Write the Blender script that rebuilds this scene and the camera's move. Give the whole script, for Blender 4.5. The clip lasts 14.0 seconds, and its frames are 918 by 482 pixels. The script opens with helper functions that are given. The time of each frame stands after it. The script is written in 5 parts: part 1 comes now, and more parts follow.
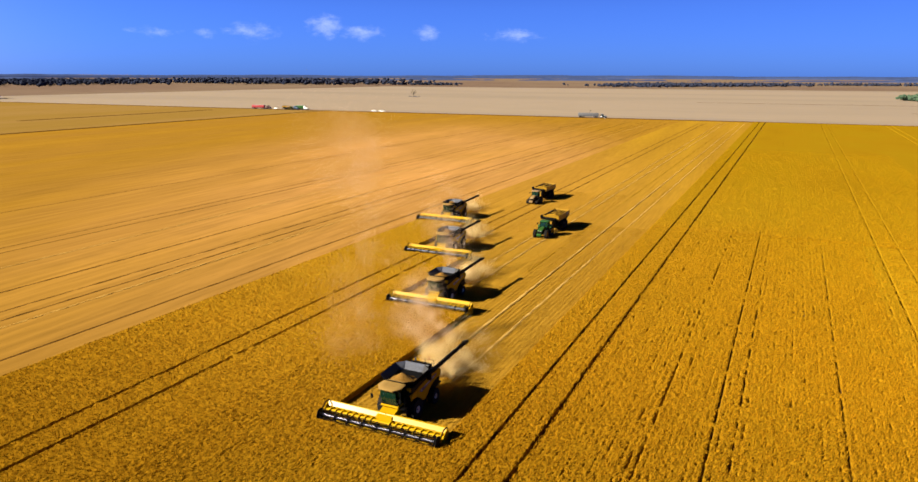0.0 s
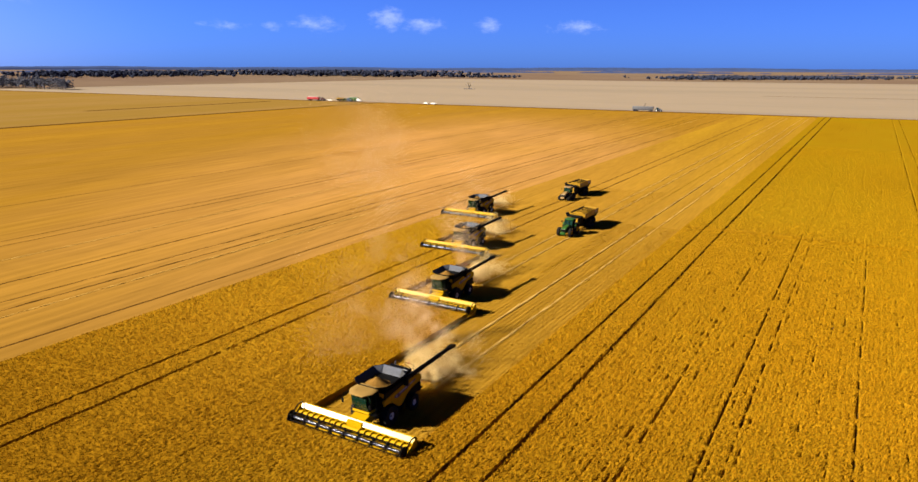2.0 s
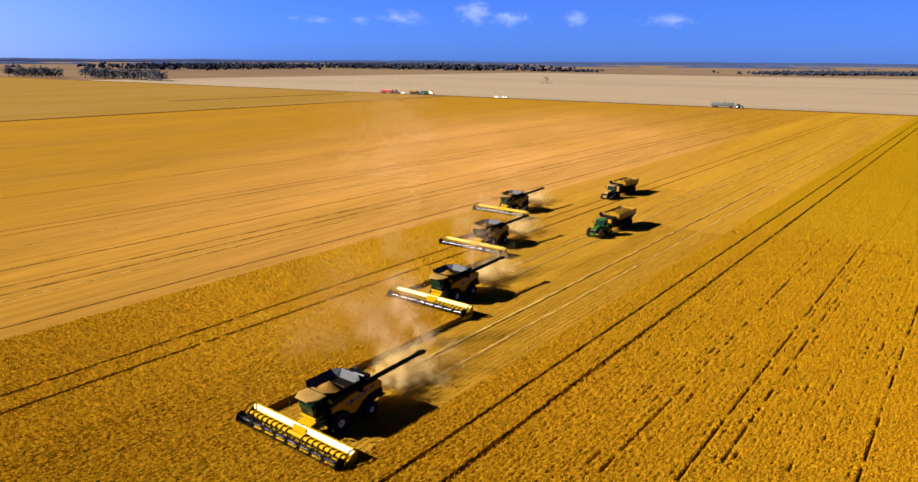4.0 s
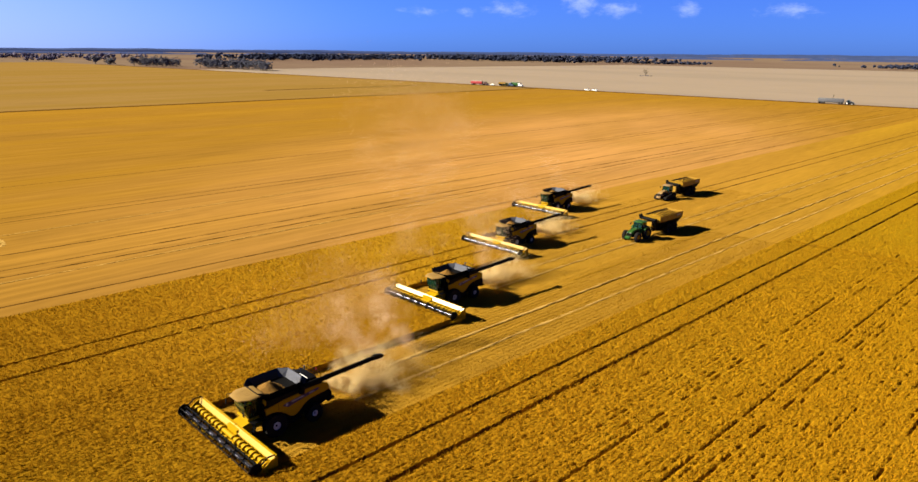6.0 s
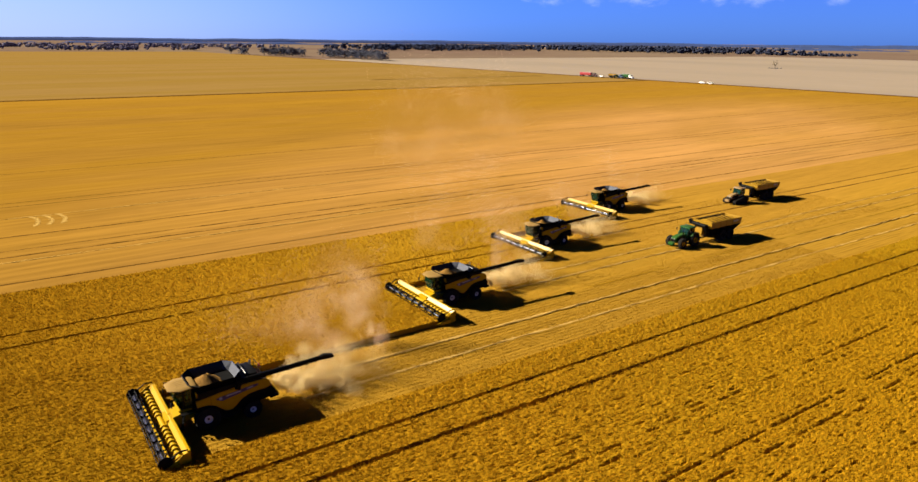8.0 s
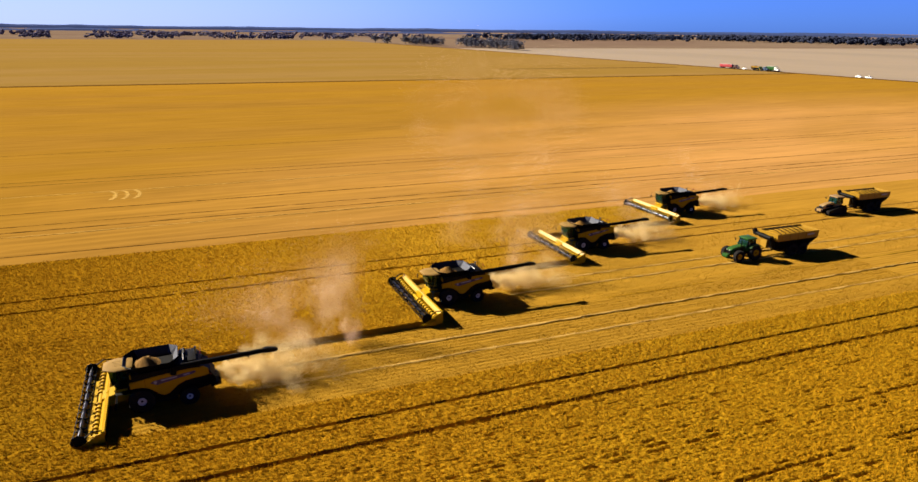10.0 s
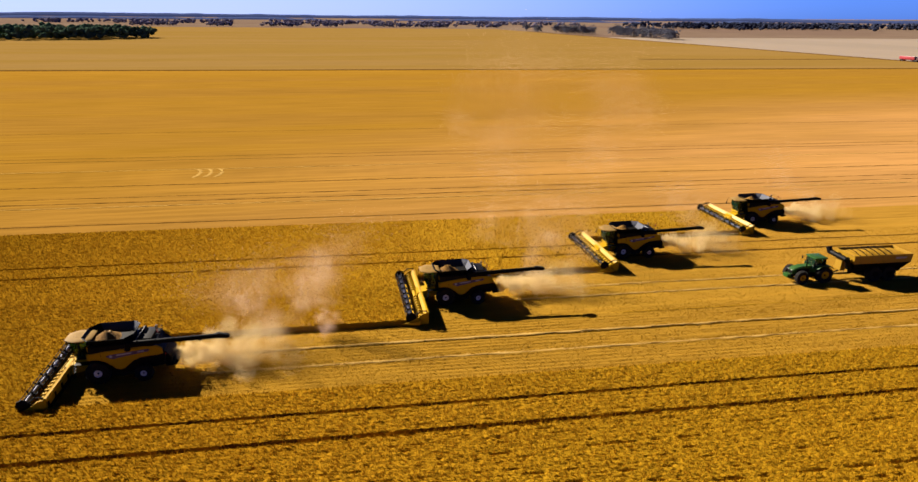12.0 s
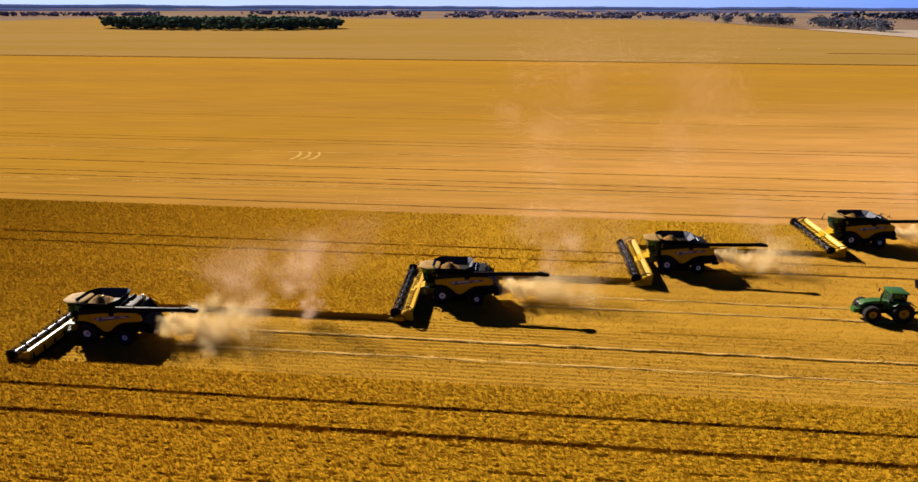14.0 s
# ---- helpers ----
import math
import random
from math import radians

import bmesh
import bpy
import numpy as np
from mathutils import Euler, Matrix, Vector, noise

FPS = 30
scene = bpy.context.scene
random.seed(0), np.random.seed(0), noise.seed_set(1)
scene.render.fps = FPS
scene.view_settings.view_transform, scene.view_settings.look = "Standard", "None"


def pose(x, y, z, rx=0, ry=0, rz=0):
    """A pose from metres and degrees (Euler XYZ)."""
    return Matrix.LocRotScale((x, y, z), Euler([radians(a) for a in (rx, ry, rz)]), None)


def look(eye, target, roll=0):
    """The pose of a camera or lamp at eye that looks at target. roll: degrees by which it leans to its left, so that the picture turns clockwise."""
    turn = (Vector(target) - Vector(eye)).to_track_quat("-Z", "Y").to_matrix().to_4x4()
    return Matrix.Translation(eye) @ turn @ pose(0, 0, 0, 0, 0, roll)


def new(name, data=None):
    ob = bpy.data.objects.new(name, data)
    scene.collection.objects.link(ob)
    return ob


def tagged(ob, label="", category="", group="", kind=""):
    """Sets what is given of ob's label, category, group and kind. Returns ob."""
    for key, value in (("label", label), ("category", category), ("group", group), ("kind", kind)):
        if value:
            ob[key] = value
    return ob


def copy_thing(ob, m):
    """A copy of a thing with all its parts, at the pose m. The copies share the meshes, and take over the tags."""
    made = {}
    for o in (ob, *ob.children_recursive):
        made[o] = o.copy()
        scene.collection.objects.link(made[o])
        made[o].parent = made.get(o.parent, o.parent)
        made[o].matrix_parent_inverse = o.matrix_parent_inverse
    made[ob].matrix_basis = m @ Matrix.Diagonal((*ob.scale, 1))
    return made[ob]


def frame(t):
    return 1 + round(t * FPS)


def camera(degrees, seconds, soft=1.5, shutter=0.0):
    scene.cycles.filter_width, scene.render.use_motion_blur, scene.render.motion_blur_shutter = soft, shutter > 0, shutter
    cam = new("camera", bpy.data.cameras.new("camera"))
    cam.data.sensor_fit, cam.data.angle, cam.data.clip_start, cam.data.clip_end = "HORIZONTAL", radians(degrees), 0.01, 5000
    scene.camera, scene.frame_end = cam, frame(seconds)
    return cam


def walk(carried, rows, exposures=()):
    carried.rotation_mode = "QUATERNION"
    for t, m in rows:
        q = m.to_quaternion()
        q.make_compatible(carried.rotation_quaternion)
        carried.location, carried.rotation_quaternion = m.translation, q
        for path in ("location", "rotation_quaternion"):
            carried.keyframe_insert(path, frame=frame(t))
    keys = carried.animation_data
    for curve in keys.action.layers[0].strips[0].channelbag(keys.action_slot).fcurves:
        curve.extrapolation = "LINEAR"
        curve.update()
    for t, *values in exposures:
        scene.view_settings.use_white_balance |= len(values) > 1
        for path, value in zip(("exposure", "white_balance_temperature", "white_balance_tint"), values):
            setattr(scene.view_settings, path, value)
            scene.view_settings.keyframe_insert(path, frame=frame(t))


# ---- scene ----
cam = camera(68.26, 14.0, soft=1.5)
PATH = [
    (0.0, 27.87, -50.78, 30.91, 23.38, -13.76, 0.15),
    (0.5, 28.69, -49.23, 30.77, 24.56, -13.93, 0.18),
    (1.0, 29.90, -47.92, 30.81, 25.78, -14.07, 0.21),
    (1.5, 31.16, -46.48, 30.80, 27.05, -14.23, 0.21),
    (2.0, 32.72, -44.85, 30.84, 28.33, -14.38, 0.19),
    (2.5, 34.27, -42.85, 30.78, 29.84, -14.49, 0.19),
    (5.0, 42.46, -30.82, 30.22, 39.23, -15.23, 0.53),
    (5.5, 44.19, -28.10, 30.23, 41.38, -15.41, 0.56),
    (6.0, 45.89, -25.24, 30.24, 43.57, -15.62, 0.58),
    (6.5, 47.76, -22.35, 30.35, 45.73, -15.80, 0.59),
    (7.0, 49.18, -19.17, 30.27, 48.36, -15.99, 0.62),
    (7.5, 50.58, -15.87, 30.20, 50.99, -16.19, 0.63),
    (8.0, 52.06, -12.49, 30.19, 53.55, -16.46, 0.62),
    (10.5, 56.58, 6.77, 29.85, 68.39, -17.62, 0.64),
    (11.0, 56.94, 10.56, 29.87, 71.42, -17.88, 0.59),
    (11.5, 57.08, 14.78, 29.74, 74.73, -18.14, 0.58),
    (12.0, 57.11, 19.09, 29.68, 78.16, -18.38, 0.56),
    (12.5, 56.94, 23.47, 29.63, 81.69, -18.63, 0.45),
    (13.0, 56.53, 27.78, 29.53, 85.57, -18.82, 0.40),
    (13.5, 56.03, 32.36, 29.39, 89.42, -18.98, 0.32),
    (14.0, 55.27, 36.83, 29.27, 93.24, -19.13, 0.21),
]

walk(cam, [(t, pose(x, y, z, 90 + pitch, 0, yaw) @ pose(0, 0, 0, 0, 0, roll)) for t, x, y, z, yaw, pitch, roll in PATH],
     exposures=[(0.0, 1.84, 6500, 8), (8.0, 1.83, 6500, 8), (11.0, 1.82, 6400, 12), (14.0, 1.82, 6200, 15)])

# ---- daylight ----
SUN_EL, SUN_TO = 30.5, Vector((-0.745, -0.667, 0.0))
world = bpy.data.worlds.new("sky")
scene.world = world
world.use_nodes = True
wn, wl = world.node_tree.nodes, world.node_tree.links
wn.clear()
w_out, w_bg = wn.new("ShaderNodeOutputWorld"), wn.new("ShaderNodeBackground")
sky = wn.new("ShaderNodeTexSky")
sky.sky_type, sky.sun_disc = "NISHITA", False
sky.sun_elevation, sky.sun_rotation = radians(SUN_EL), math.atan2(SUN_TO.x, SUN_TO.y)
sky.air_density, sky.dust_density, sky.ozone_density = 1.0, 0.3, 1.5
w_sat = wn.new("ShaderNodeMix")
w_sat.data_type, w_sat.blend_type = "RGBA", "MULTIPLY"
w_sat.inputs[0].default_value = 1.0
w_sat.inputs[7].default_value = (0.168, 0.308, 0.936, 1)
wl.new(sky.outputs[0], w_sat.inputs[6])
# the sky deepens smoothly away from the sun's side
w_geo = wn.new("ShaderNodeTexCoord")
w_side = wn.new("ShaderNodeVectorMath")
w_side.operation = "DOT_PRODUCT"
w_side.inputs[1].default_value = SUN_TO
wl.new(w_geo.outputs["Generated"], w_side.inputs[0])
w_deep = wn.new("ShaderNodeMapRange")
w_deep.inputs["From Min"].default_value, w_deep.inputs["From Max"].default_value = -1.0, 1.0
w_deep.inputs["To Min"].default_value, w_deep.inputs["To Max"].default_value = 0.56, 1.2
wl.new(w_side.outputs["Value"], w_deep.inputs["Value"])
w_up = wn.new("ShaderNodeSeparateXYZ")
wl.new(w_geo.outputs["Generated"], w_up.inputs[0])
w_low = wn.new("ShaderNodeMapRange")
w_low.inputs["From Min"].default_value, w_low.inputs["From Max"].default_value = 0.0, 0.16
wl.new(w_up.outputs["Z"], w_low.inputs["Value"])
w_clear = wn.new("ShaderNodeMix")
w_clear.data_type = "RGBA"
w_clear.inputs[6].default_value, w_clear.inputs[7].default_value = (0.75, 1.05, 1.6, 1), (1, 1, 1, 1)
wl.new(w_low.outputs[0], w_clear.inputs[0])
w_hue = wn.new("ShaderNodeMix")
w_hue.data_type, w_hue.blend_type = "RGBA", "MULTIPLY"
w_hue.inputs[0].default_value = 1.0
wl.new(w_sat.outputs[2], w_hue.inputs[6])
wl.new(w_clear.outputs[2], w_hue.inputs[7])
# the unseen sky overhead is dimmed below a natural clear sky, to deepen shadows
w_zen = wn.new("ShaderNodeMapRange")
w_zen.inputs["From Min"].default_value, w_zen.inputs["From Max"].default_value = 0.09, 0.5
w_zen.inputs["To Min"].default_value, w_zen.inputs["To Max"].default_value = 1.0, 0.07
wl.new(w_up.outputs["Z"], w_zen.inputs["Value"])
w_both = wn.new("ShaderNodeMath")
w_both.operation = "MULTIPLY"
wl.new(w_deep.outputs[0], w_both.inputs[0])
wl.new(w_zen.outputs[0], w_both.inputs[1])
w_tone = wn.new("ShaderNodeVectorMath")
w_tone.operation = "SCALE"
wl.new(w_hue.outputs[2], w_tone.inputs[0])
wl.new(w_both.outputs[0], w_tone.inputs["Scale"])
# paler low down on the sun's side
def w_range(socket, lo, hi, a, z):
    r = wn.new("ShaderNodeMapRange")
    r.interpolation_type = "SMOOTHSTEP"
    for key, v in (("From Min", lo), ("From Max", hi), ("To Min", a), ("To Max", z)):
        r.inputs[key].default_value = v
    wl.new(socket, r.inputs["Value"])
    return r.outputs[0]


w_glare = wn.new("ShaderNodeMath")
w_glare.operation = "MULTIPLY"
wl.new(w_range(w_side.outputs["Value"], 0.1, 0.95, 0.0, 0.75), w_glare.inputs[0])
wl.new(w_range(w_up.outputs["Z"], 0.0, 0.22, 1.0, 0.0), w_glare.inputs[1])
w_pale = wn.new("ShaderNodeMix")
w_pale.data_type = "RGBA"
wl.new(w_glare.outputs[0], w_pale.inputs[0])
wl.new(w_tone.outputs[0], w_pale.inputs[6])
w_pale.inputs[7].default_value = (3.9, 4.2, 5.5, 1)
# small fair-weather cumulus low over the horizon
w_noise = wn.new("ShaderNodeTexNoise")
w_noise.inputs["Scale"].default_value, w_noise.inputs["Detail"].default_value = 42.0, 8.0
w_noise.inputs["Roughness"].default_value = 0.66
w_map = wn.new("ShaderNodeMapping")
w_map.inputs["Scale"].default_value = (1.0, 1.0, 2.2)
wl.new(w_geo.outputs["Generated"], w_map.inputs["Vector"])
wl.new(w_map.outputs[0], w_noise.inputs["Vector"])


def w_math(kind, a, b):
    k = wn.new("ShaderNodeMath")
    k.operation = kind
    for slot, v in ((0, a), (1, b)):
        if isinstance(v, (int, float)):
            k.inputs[slot].default_value = v
        else:
            wl.new(v, k.inputs[slot])
    return k.outputs[0]


# bearing to the left of north, height, half width and half height in degrees, and density
w_mask = None
for bearing, height, wide, tall, dense in ((39.7, 3.25, 2.6, 0.9, 0.8), (34.0, 3.75, 1.9, 1.0, 1.0), (31.4, 3.3, 2.6, 0.8, 0.75), (25.9, 3.25, 1.4, 0.8, 0.9),
                                           (18.9, 3.1, 2.8, 0.7, 0.85), (46.8, 3.1, 3.0, 0.5, 0.6), (60.5, 4.6, 3.4, 0.6, 0.55), (52.0, 5.6, 2.8, 0.5, 0.6), (43.2, 3.1, 1.4, 0.5, 0.6)):
    w_across = wn.new("ShaderNodeVectorMath")
    w_across.operation = "DOT_PRODUCT"
    w_across.inputs[1].default_value = (math.cos(radians(bearing)), math.sin(radians(bearing)), 0)
    wl.new(w_geo.outputs["Generated"], w_across.inputs[0])
    a = w_math("MULTIPLY", w_across.outputs["Value"], 1 / radians(wide))
    b = w_math("MULTIPLY", w_math("SUBTRACT", w_up.outputs["Z"], math.sin(radians(height))), 1 / radians(tall))
    off = w_math("SQRT", w_math("ADD", w_math("MULTIPLY", a, a), w_math("MULTIPLY", b, b)), 0.0)
    spot = w_math("MULTIPLY", w_range(off, 0.0, 1.5, 1.0, 0.0), dense)
    w_mask = spot if w_mask is None else w_math("MAXIMUM", w_mask, spot)
w_cloud = w_range(w_math("ADD", w_math("MULTIPLY", w_mask, 0.6), w_noise.outputs["Fac"]), 0.68, 1.3, 0.0, 1.0)
w_mul = wn.new("ShaderNodeMath")
w_mul.operation = "MULTIPLY"
w_mul.inputs[1].default_value = 0.32
wl.new(w_cloud, w_mul.inputs[0])
w_mix = wn.new("ShaderNodeMix")
w_mix.data_type = "RGBA"
wl.new(w_mul.outputs[0], w_mix.inputs[0])
wl.new(w_pale.outputs[2], w_mix.inputs[6])
w_mix.inputs[7].default_value = (6.4, 6.9, 8.0, 1)
wl.new(w_mix.outputs[2], w_bg.inputs["Color"])
w_bg.inputs["Strength"].default_value = 0.05
wl.new(w_bg.outputs[0], w_out.inputs["Surface"])

sun = new("sun", bpy.data.lights.new("sun", "SUN"))
sun.data.energy, sun.data.angle, sun.data.color = 5.0, radians(0.55), (1.0, 0.88, 0.68)
el = radians(SUN_EL)
sun_dir = (SUN_TO.normalized() * math.cos(el)) + Vector((0, 0, math.sin(el)))
sun.matrix_world = look(sun_dir * 200, (0, 0, 0))


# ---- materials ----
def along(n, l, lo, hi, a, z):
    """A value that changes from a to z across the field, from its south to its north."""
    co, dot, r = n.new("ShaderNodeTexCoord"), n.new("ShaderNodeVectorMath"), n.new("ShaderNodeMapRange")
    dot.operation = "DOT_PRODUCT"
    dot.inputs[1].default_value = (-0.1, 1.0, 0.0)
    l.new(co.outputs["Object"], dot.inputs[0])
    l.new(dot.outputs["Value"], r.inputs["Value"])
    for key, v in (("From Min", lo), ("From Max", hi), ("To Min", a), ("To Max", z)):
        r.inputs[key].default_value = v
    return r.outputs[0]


def crop_dim(n, l, value):
    """Darkens the crop colour southwards for the view's dark corner, and a little northwards."""
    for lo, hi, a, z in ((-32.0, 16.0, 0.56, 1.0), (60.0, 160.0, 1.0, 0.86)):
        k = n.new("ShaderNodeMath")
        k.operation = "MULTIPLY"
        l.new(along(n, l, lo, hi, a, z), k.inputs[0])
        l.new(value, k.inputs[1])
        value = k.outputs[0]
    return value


def haze_spread(n, l):
    """How strongly airborne dust haze is painted into the ground and crop colour."""
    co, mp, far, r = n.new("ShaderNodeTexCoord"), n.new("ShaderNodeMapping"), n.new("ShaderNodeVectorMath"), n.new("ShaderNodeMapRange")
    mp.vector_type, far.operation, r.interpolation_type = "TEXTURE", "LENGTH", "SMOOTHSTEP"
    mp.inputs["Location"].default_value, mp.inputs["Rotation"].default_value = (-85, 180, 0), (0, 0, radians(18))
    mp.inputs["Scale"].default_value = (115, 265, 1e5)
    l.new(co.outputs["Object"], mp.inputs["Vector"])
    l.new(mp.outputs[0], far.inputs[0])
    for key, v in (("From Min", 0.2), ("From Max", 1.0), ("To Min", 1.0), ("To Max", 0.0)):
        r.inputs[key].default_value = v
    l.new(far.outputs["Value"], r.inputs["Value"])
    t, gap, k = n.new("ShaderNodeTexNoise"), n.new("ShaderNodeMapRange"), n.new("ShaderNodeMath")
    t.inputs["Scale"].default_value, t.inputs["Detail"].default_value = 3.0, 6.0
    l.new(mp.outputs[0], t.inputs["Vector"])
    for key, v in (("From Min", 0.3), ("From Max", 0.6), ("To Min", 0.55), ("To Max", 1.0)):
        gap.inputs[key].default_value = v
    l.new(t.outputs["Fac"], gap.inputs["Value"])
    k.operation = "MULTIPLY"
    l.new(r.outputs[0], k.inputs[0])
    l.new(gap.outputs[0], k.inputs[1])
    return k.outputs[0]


def mat(name, base, rough=0.6, metal=0.0, var=0.15, scale=3.0, fine=25.0, bump=0.0, spec=0.5, stretch=(1, 1, 1), dust=0.0,
        island=0.0, turn=0.0, second=None, amount=0.5, coat=0.0, dimmed=False, haze_tint=None):
    """A node material: base colour varied at a large and a fine scale, with an optional second tone, settled dust and bump."""
    m = bpy.data.materials.new(name)
    m.use_nodes = True
    n, l = m.node_tree.nodes, m.node_tree.links
    b = n["Principled BSDF"]
    b.inputs["Roughness"].default_value, b.inputs["Metallic"].default_value = rough, metal
    b.inputs["Specular IOR Level"].default_value = spec
    b.inputs["Coat Weight"].default_value = coat
    co, mp = n.new("ShaderNodeTexCoord"), n.new("ShaderNodeMapping")
    mp.inputs["Scale"].default_value, mp.inputs["Rotation"].default_value = stretch, (0, 0, turn)
    l.new(co.outputs["Object"], mp.inputs["Vector"])

    def noise_of(sc, detail):
        t = n.new("ShaderNodeTexNoise")
        t.inputs["Scale"].default_value, t.inputs["Detail"].default_value = sc, detail
        l.new(mp.outputs[0], t.inputs["Vector"])
        return t.outputs["Fac"]

    big, small = noise_of(scale, 4.0), noise_of(fine, 3.0)
    colour = n.new("ShaderNodeRGB").outputs[0]
    colour.default_value = (*base, 1)
    if second:
        r = n.new("ShaderNodeMapRange")
        r.inputs["From Min"].default_value, r.inputs["From Max"].default_value = 0.62 - amount * 0.4, 0.78 - amount * 0.4
        l.new(big, r.inputs["Value"])
        x = n.new("ShaderNodeMix")
        x.data_type = "RGBA"
        l.new(r.outputs[0], x.inputs[0])
        l.new(colour, x.inputs[6])
        x.inputs[7].default_value = (*second, 1)
        colour = x.outputs[2]
    # dust haze hanging over the field, put into the base colour
    if haze_tint:
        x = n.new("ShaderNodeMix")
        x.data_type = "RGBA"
        l.new(haze_spread(n, l), x.inputs[0])
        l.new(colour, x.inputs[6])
        x.inputs[7].default_value = (*haze_tint, 1)
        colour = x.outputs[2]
    add = n.new("ShaderNodeMath")
    add.operation = "ADD"
    l.new(big, add.inputs[0])
    l.new(small, add.inputs[1])
    if island:
        g = n.new("ShaderNodeNewGeometry")
        k = n.new("ShaderNodeMath")
        k.operation = "MULTIPLY_ADD"
        k.inputs[1].default_value = island
        l.new(g.outputs["Random Per Island"], k.inputs[0])
        l.new(add.outputs[0], k.inputs[2])
        add = k
    rng = n.new("ShaderNodeMapRange")
    rng.inputs["From Min"].default_value, rng.inputs["From Max"].default_value = 0.55, 1.45 + island
    rng.inputs["To Min"].default_value, rng.inputs["To Max"].default_value = 1 - var, 1 + var
    l.new(add.outputs[0], rng.inputs["Value"])
    hsv = n.new("ShaderNodeHueSaturation")
    # the view's darker near corner is painted into the crop's value
    l.new(crop_dim(n, l, rng.outputs[0]) if dimmed else rng.outputs[0], hsv.inputs["Value"])
    # the hue turns a little greener to the north
    if dimmed:
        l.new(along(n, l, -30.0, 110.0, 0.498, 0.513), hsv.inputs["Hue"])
    l.new(colour, hsv.inputs["Color"])
    colour = hsv.outputs[0]
    if dust:
        g2, s2 = n.new("ShaderNodeNewGeometry"), n.new("ShaderNodeSeparateXYZ")
        l.new(g2.outputs["Normal"], s2.inputs[0])
        r2 = n.new("ShaderNodeMapRange")
        r2.inputs["From Min"].default_value, r2.inputs["From Max"].default_value = 0.3, 1.0
        r2.inputs["To Max"].default_value = dust
        l.new(s2.outputs["Z"], r2.inputs["Value"])
        m2 = n.new("ShaderNodeMath")
        m2.operation = "MULTIPLY"
        l.new(r2.outputs[0], m2.inputs[0])
        l.new(small, m2.inputs[1])
        x2 = n.new("ShaderNodeMix")
        x2.data_type = "RGBA"
        l.new(m2.outputs[0], x2.inputs[0])
        l.new(colour, x2.inputs[6])
        x2.inputs[7].default_value = (0.19, 0.134, 0.072, 1)
        colour = x2.outputs[2]
    l.new(colour, b.inputs["Base Color"])
    if bump:
        bp = n.new("ShaderNodeBump")
        bp.inputs["Strength"].default_value, bp.inputs["Distance"].default_value = bump, 0.1
        l.new(add.outputs[0], bp.inputs["Height"])
        l.new(bp.outputs[0], b.inputs["Normal"])
    return m


SLOPE = 0.045
ROW_TURN = math.atan(SLOPE)
# crop and stubble carry a pale pinkish haze tint in their colour
M_CROP = mat("ripe_wheat", (0.232, 0.114, 0.0043), 0.9, 0, 0.2, 0.05, 9.0, 0.4, 0.0, (1, 0.4, 1), turn=ROW_TURN, second=(0.212, 0.110, 0.0041), amount=0.5, dimmed=True, haze_tint=(0.26, 0.130, 0.012))
M_STUBBLE = mat("cut_stubble", (0.226, 0.125, 0.012), 0.95, 0, 0.22, 0.09, 1.6, 0.5, 0.0, (1, 0.06, 1), turn=ROW_TURN, second=(0.232, 0.131, 0.0114), amount=0.5, haze_tint=(0.250, 0.132, 0.021))
M_FIELD = mat("far_stubble", (0.203, 0.107, 0.0155), 0.95, 0, 0.34, 0.035, 0.8, 0.2, 0.0, (1, 0.05, 1), turn=ROW_TURN, second=(0.187, 0.099, 0.011), amount=0.55, haze_tint=(0.282, 0.148, 0.046))
M_FIELD2 = mat("dull_stubble", (0.180, 0.110, 0.032), 0.95, 0, 0.14, 0.02, 0.3, 0.2, 0.0, (1, 0.1, 1), turn=ROW_TURN, second=(0.160, 0.097, 0.022), amount=0.5)
M_PALE = mat("bleached_stubble", (0.21, 0.166, 0.124), 0.9, 0, 0.09, 0.004, 0.09, 0.2, 0.1, (0.25, 1, 1), second=(0.172, 0.138, 0.105), amount=0.4)
M_PLAIN = mat("distant_paddock", (0.135, 0.098, 0.072), 0.9, 0, 0.25, 0.0015, 0.02, 0.0, 0.0, (1, 1, 1), second=(0.105, 0.072, 0.056), amount=0.5)
M_SOIL = mat("track_soil", (0.066, 0.032, 0.007), 0.95, 0, 0.2, 0.3, 3.0, 0.3, 0.0)
# earth colour darkened for the shade in crop gaps and tramlines
M_EARTH = mat("shaded_earth", (0.068, 0.0335, 0.0088), 0.95, 0, 0.3, 0.5, 4.0, 0.4, 0.05)
M_STRAW = mat("pale_straw", (0.37, 0.235, 0.064), 0.9, 0, 0.18, 0.4, 5.0, 0.08, 0.0)
M_YELLOW = mat("yellow_paint", (0.31, 0.183, 0.0012), 0.6, 0, 0.08, 1.2, 14.0, 0.0, 0.05)
M_YELLOW2 = mat("ochre_paint", (0.214, 0.118, 0.00427), 0.45, 0, 0.12, 1.0, 10.0, 0.0, 0.3, dust=0.15)
M_BLACK = mat("black_metal", (0.00212, 0.00212, 0.0025), 0.5, 0.0, 0.2, 2.0, 20.0, 0.0, 0.05, dust=0.01)
M_PLASTIC = mat("black_plastic", (0.00142, 0.00142, 0.00178), 0.6, 0, 0.2, 2.0, 20.0, 0.0, 0.1)
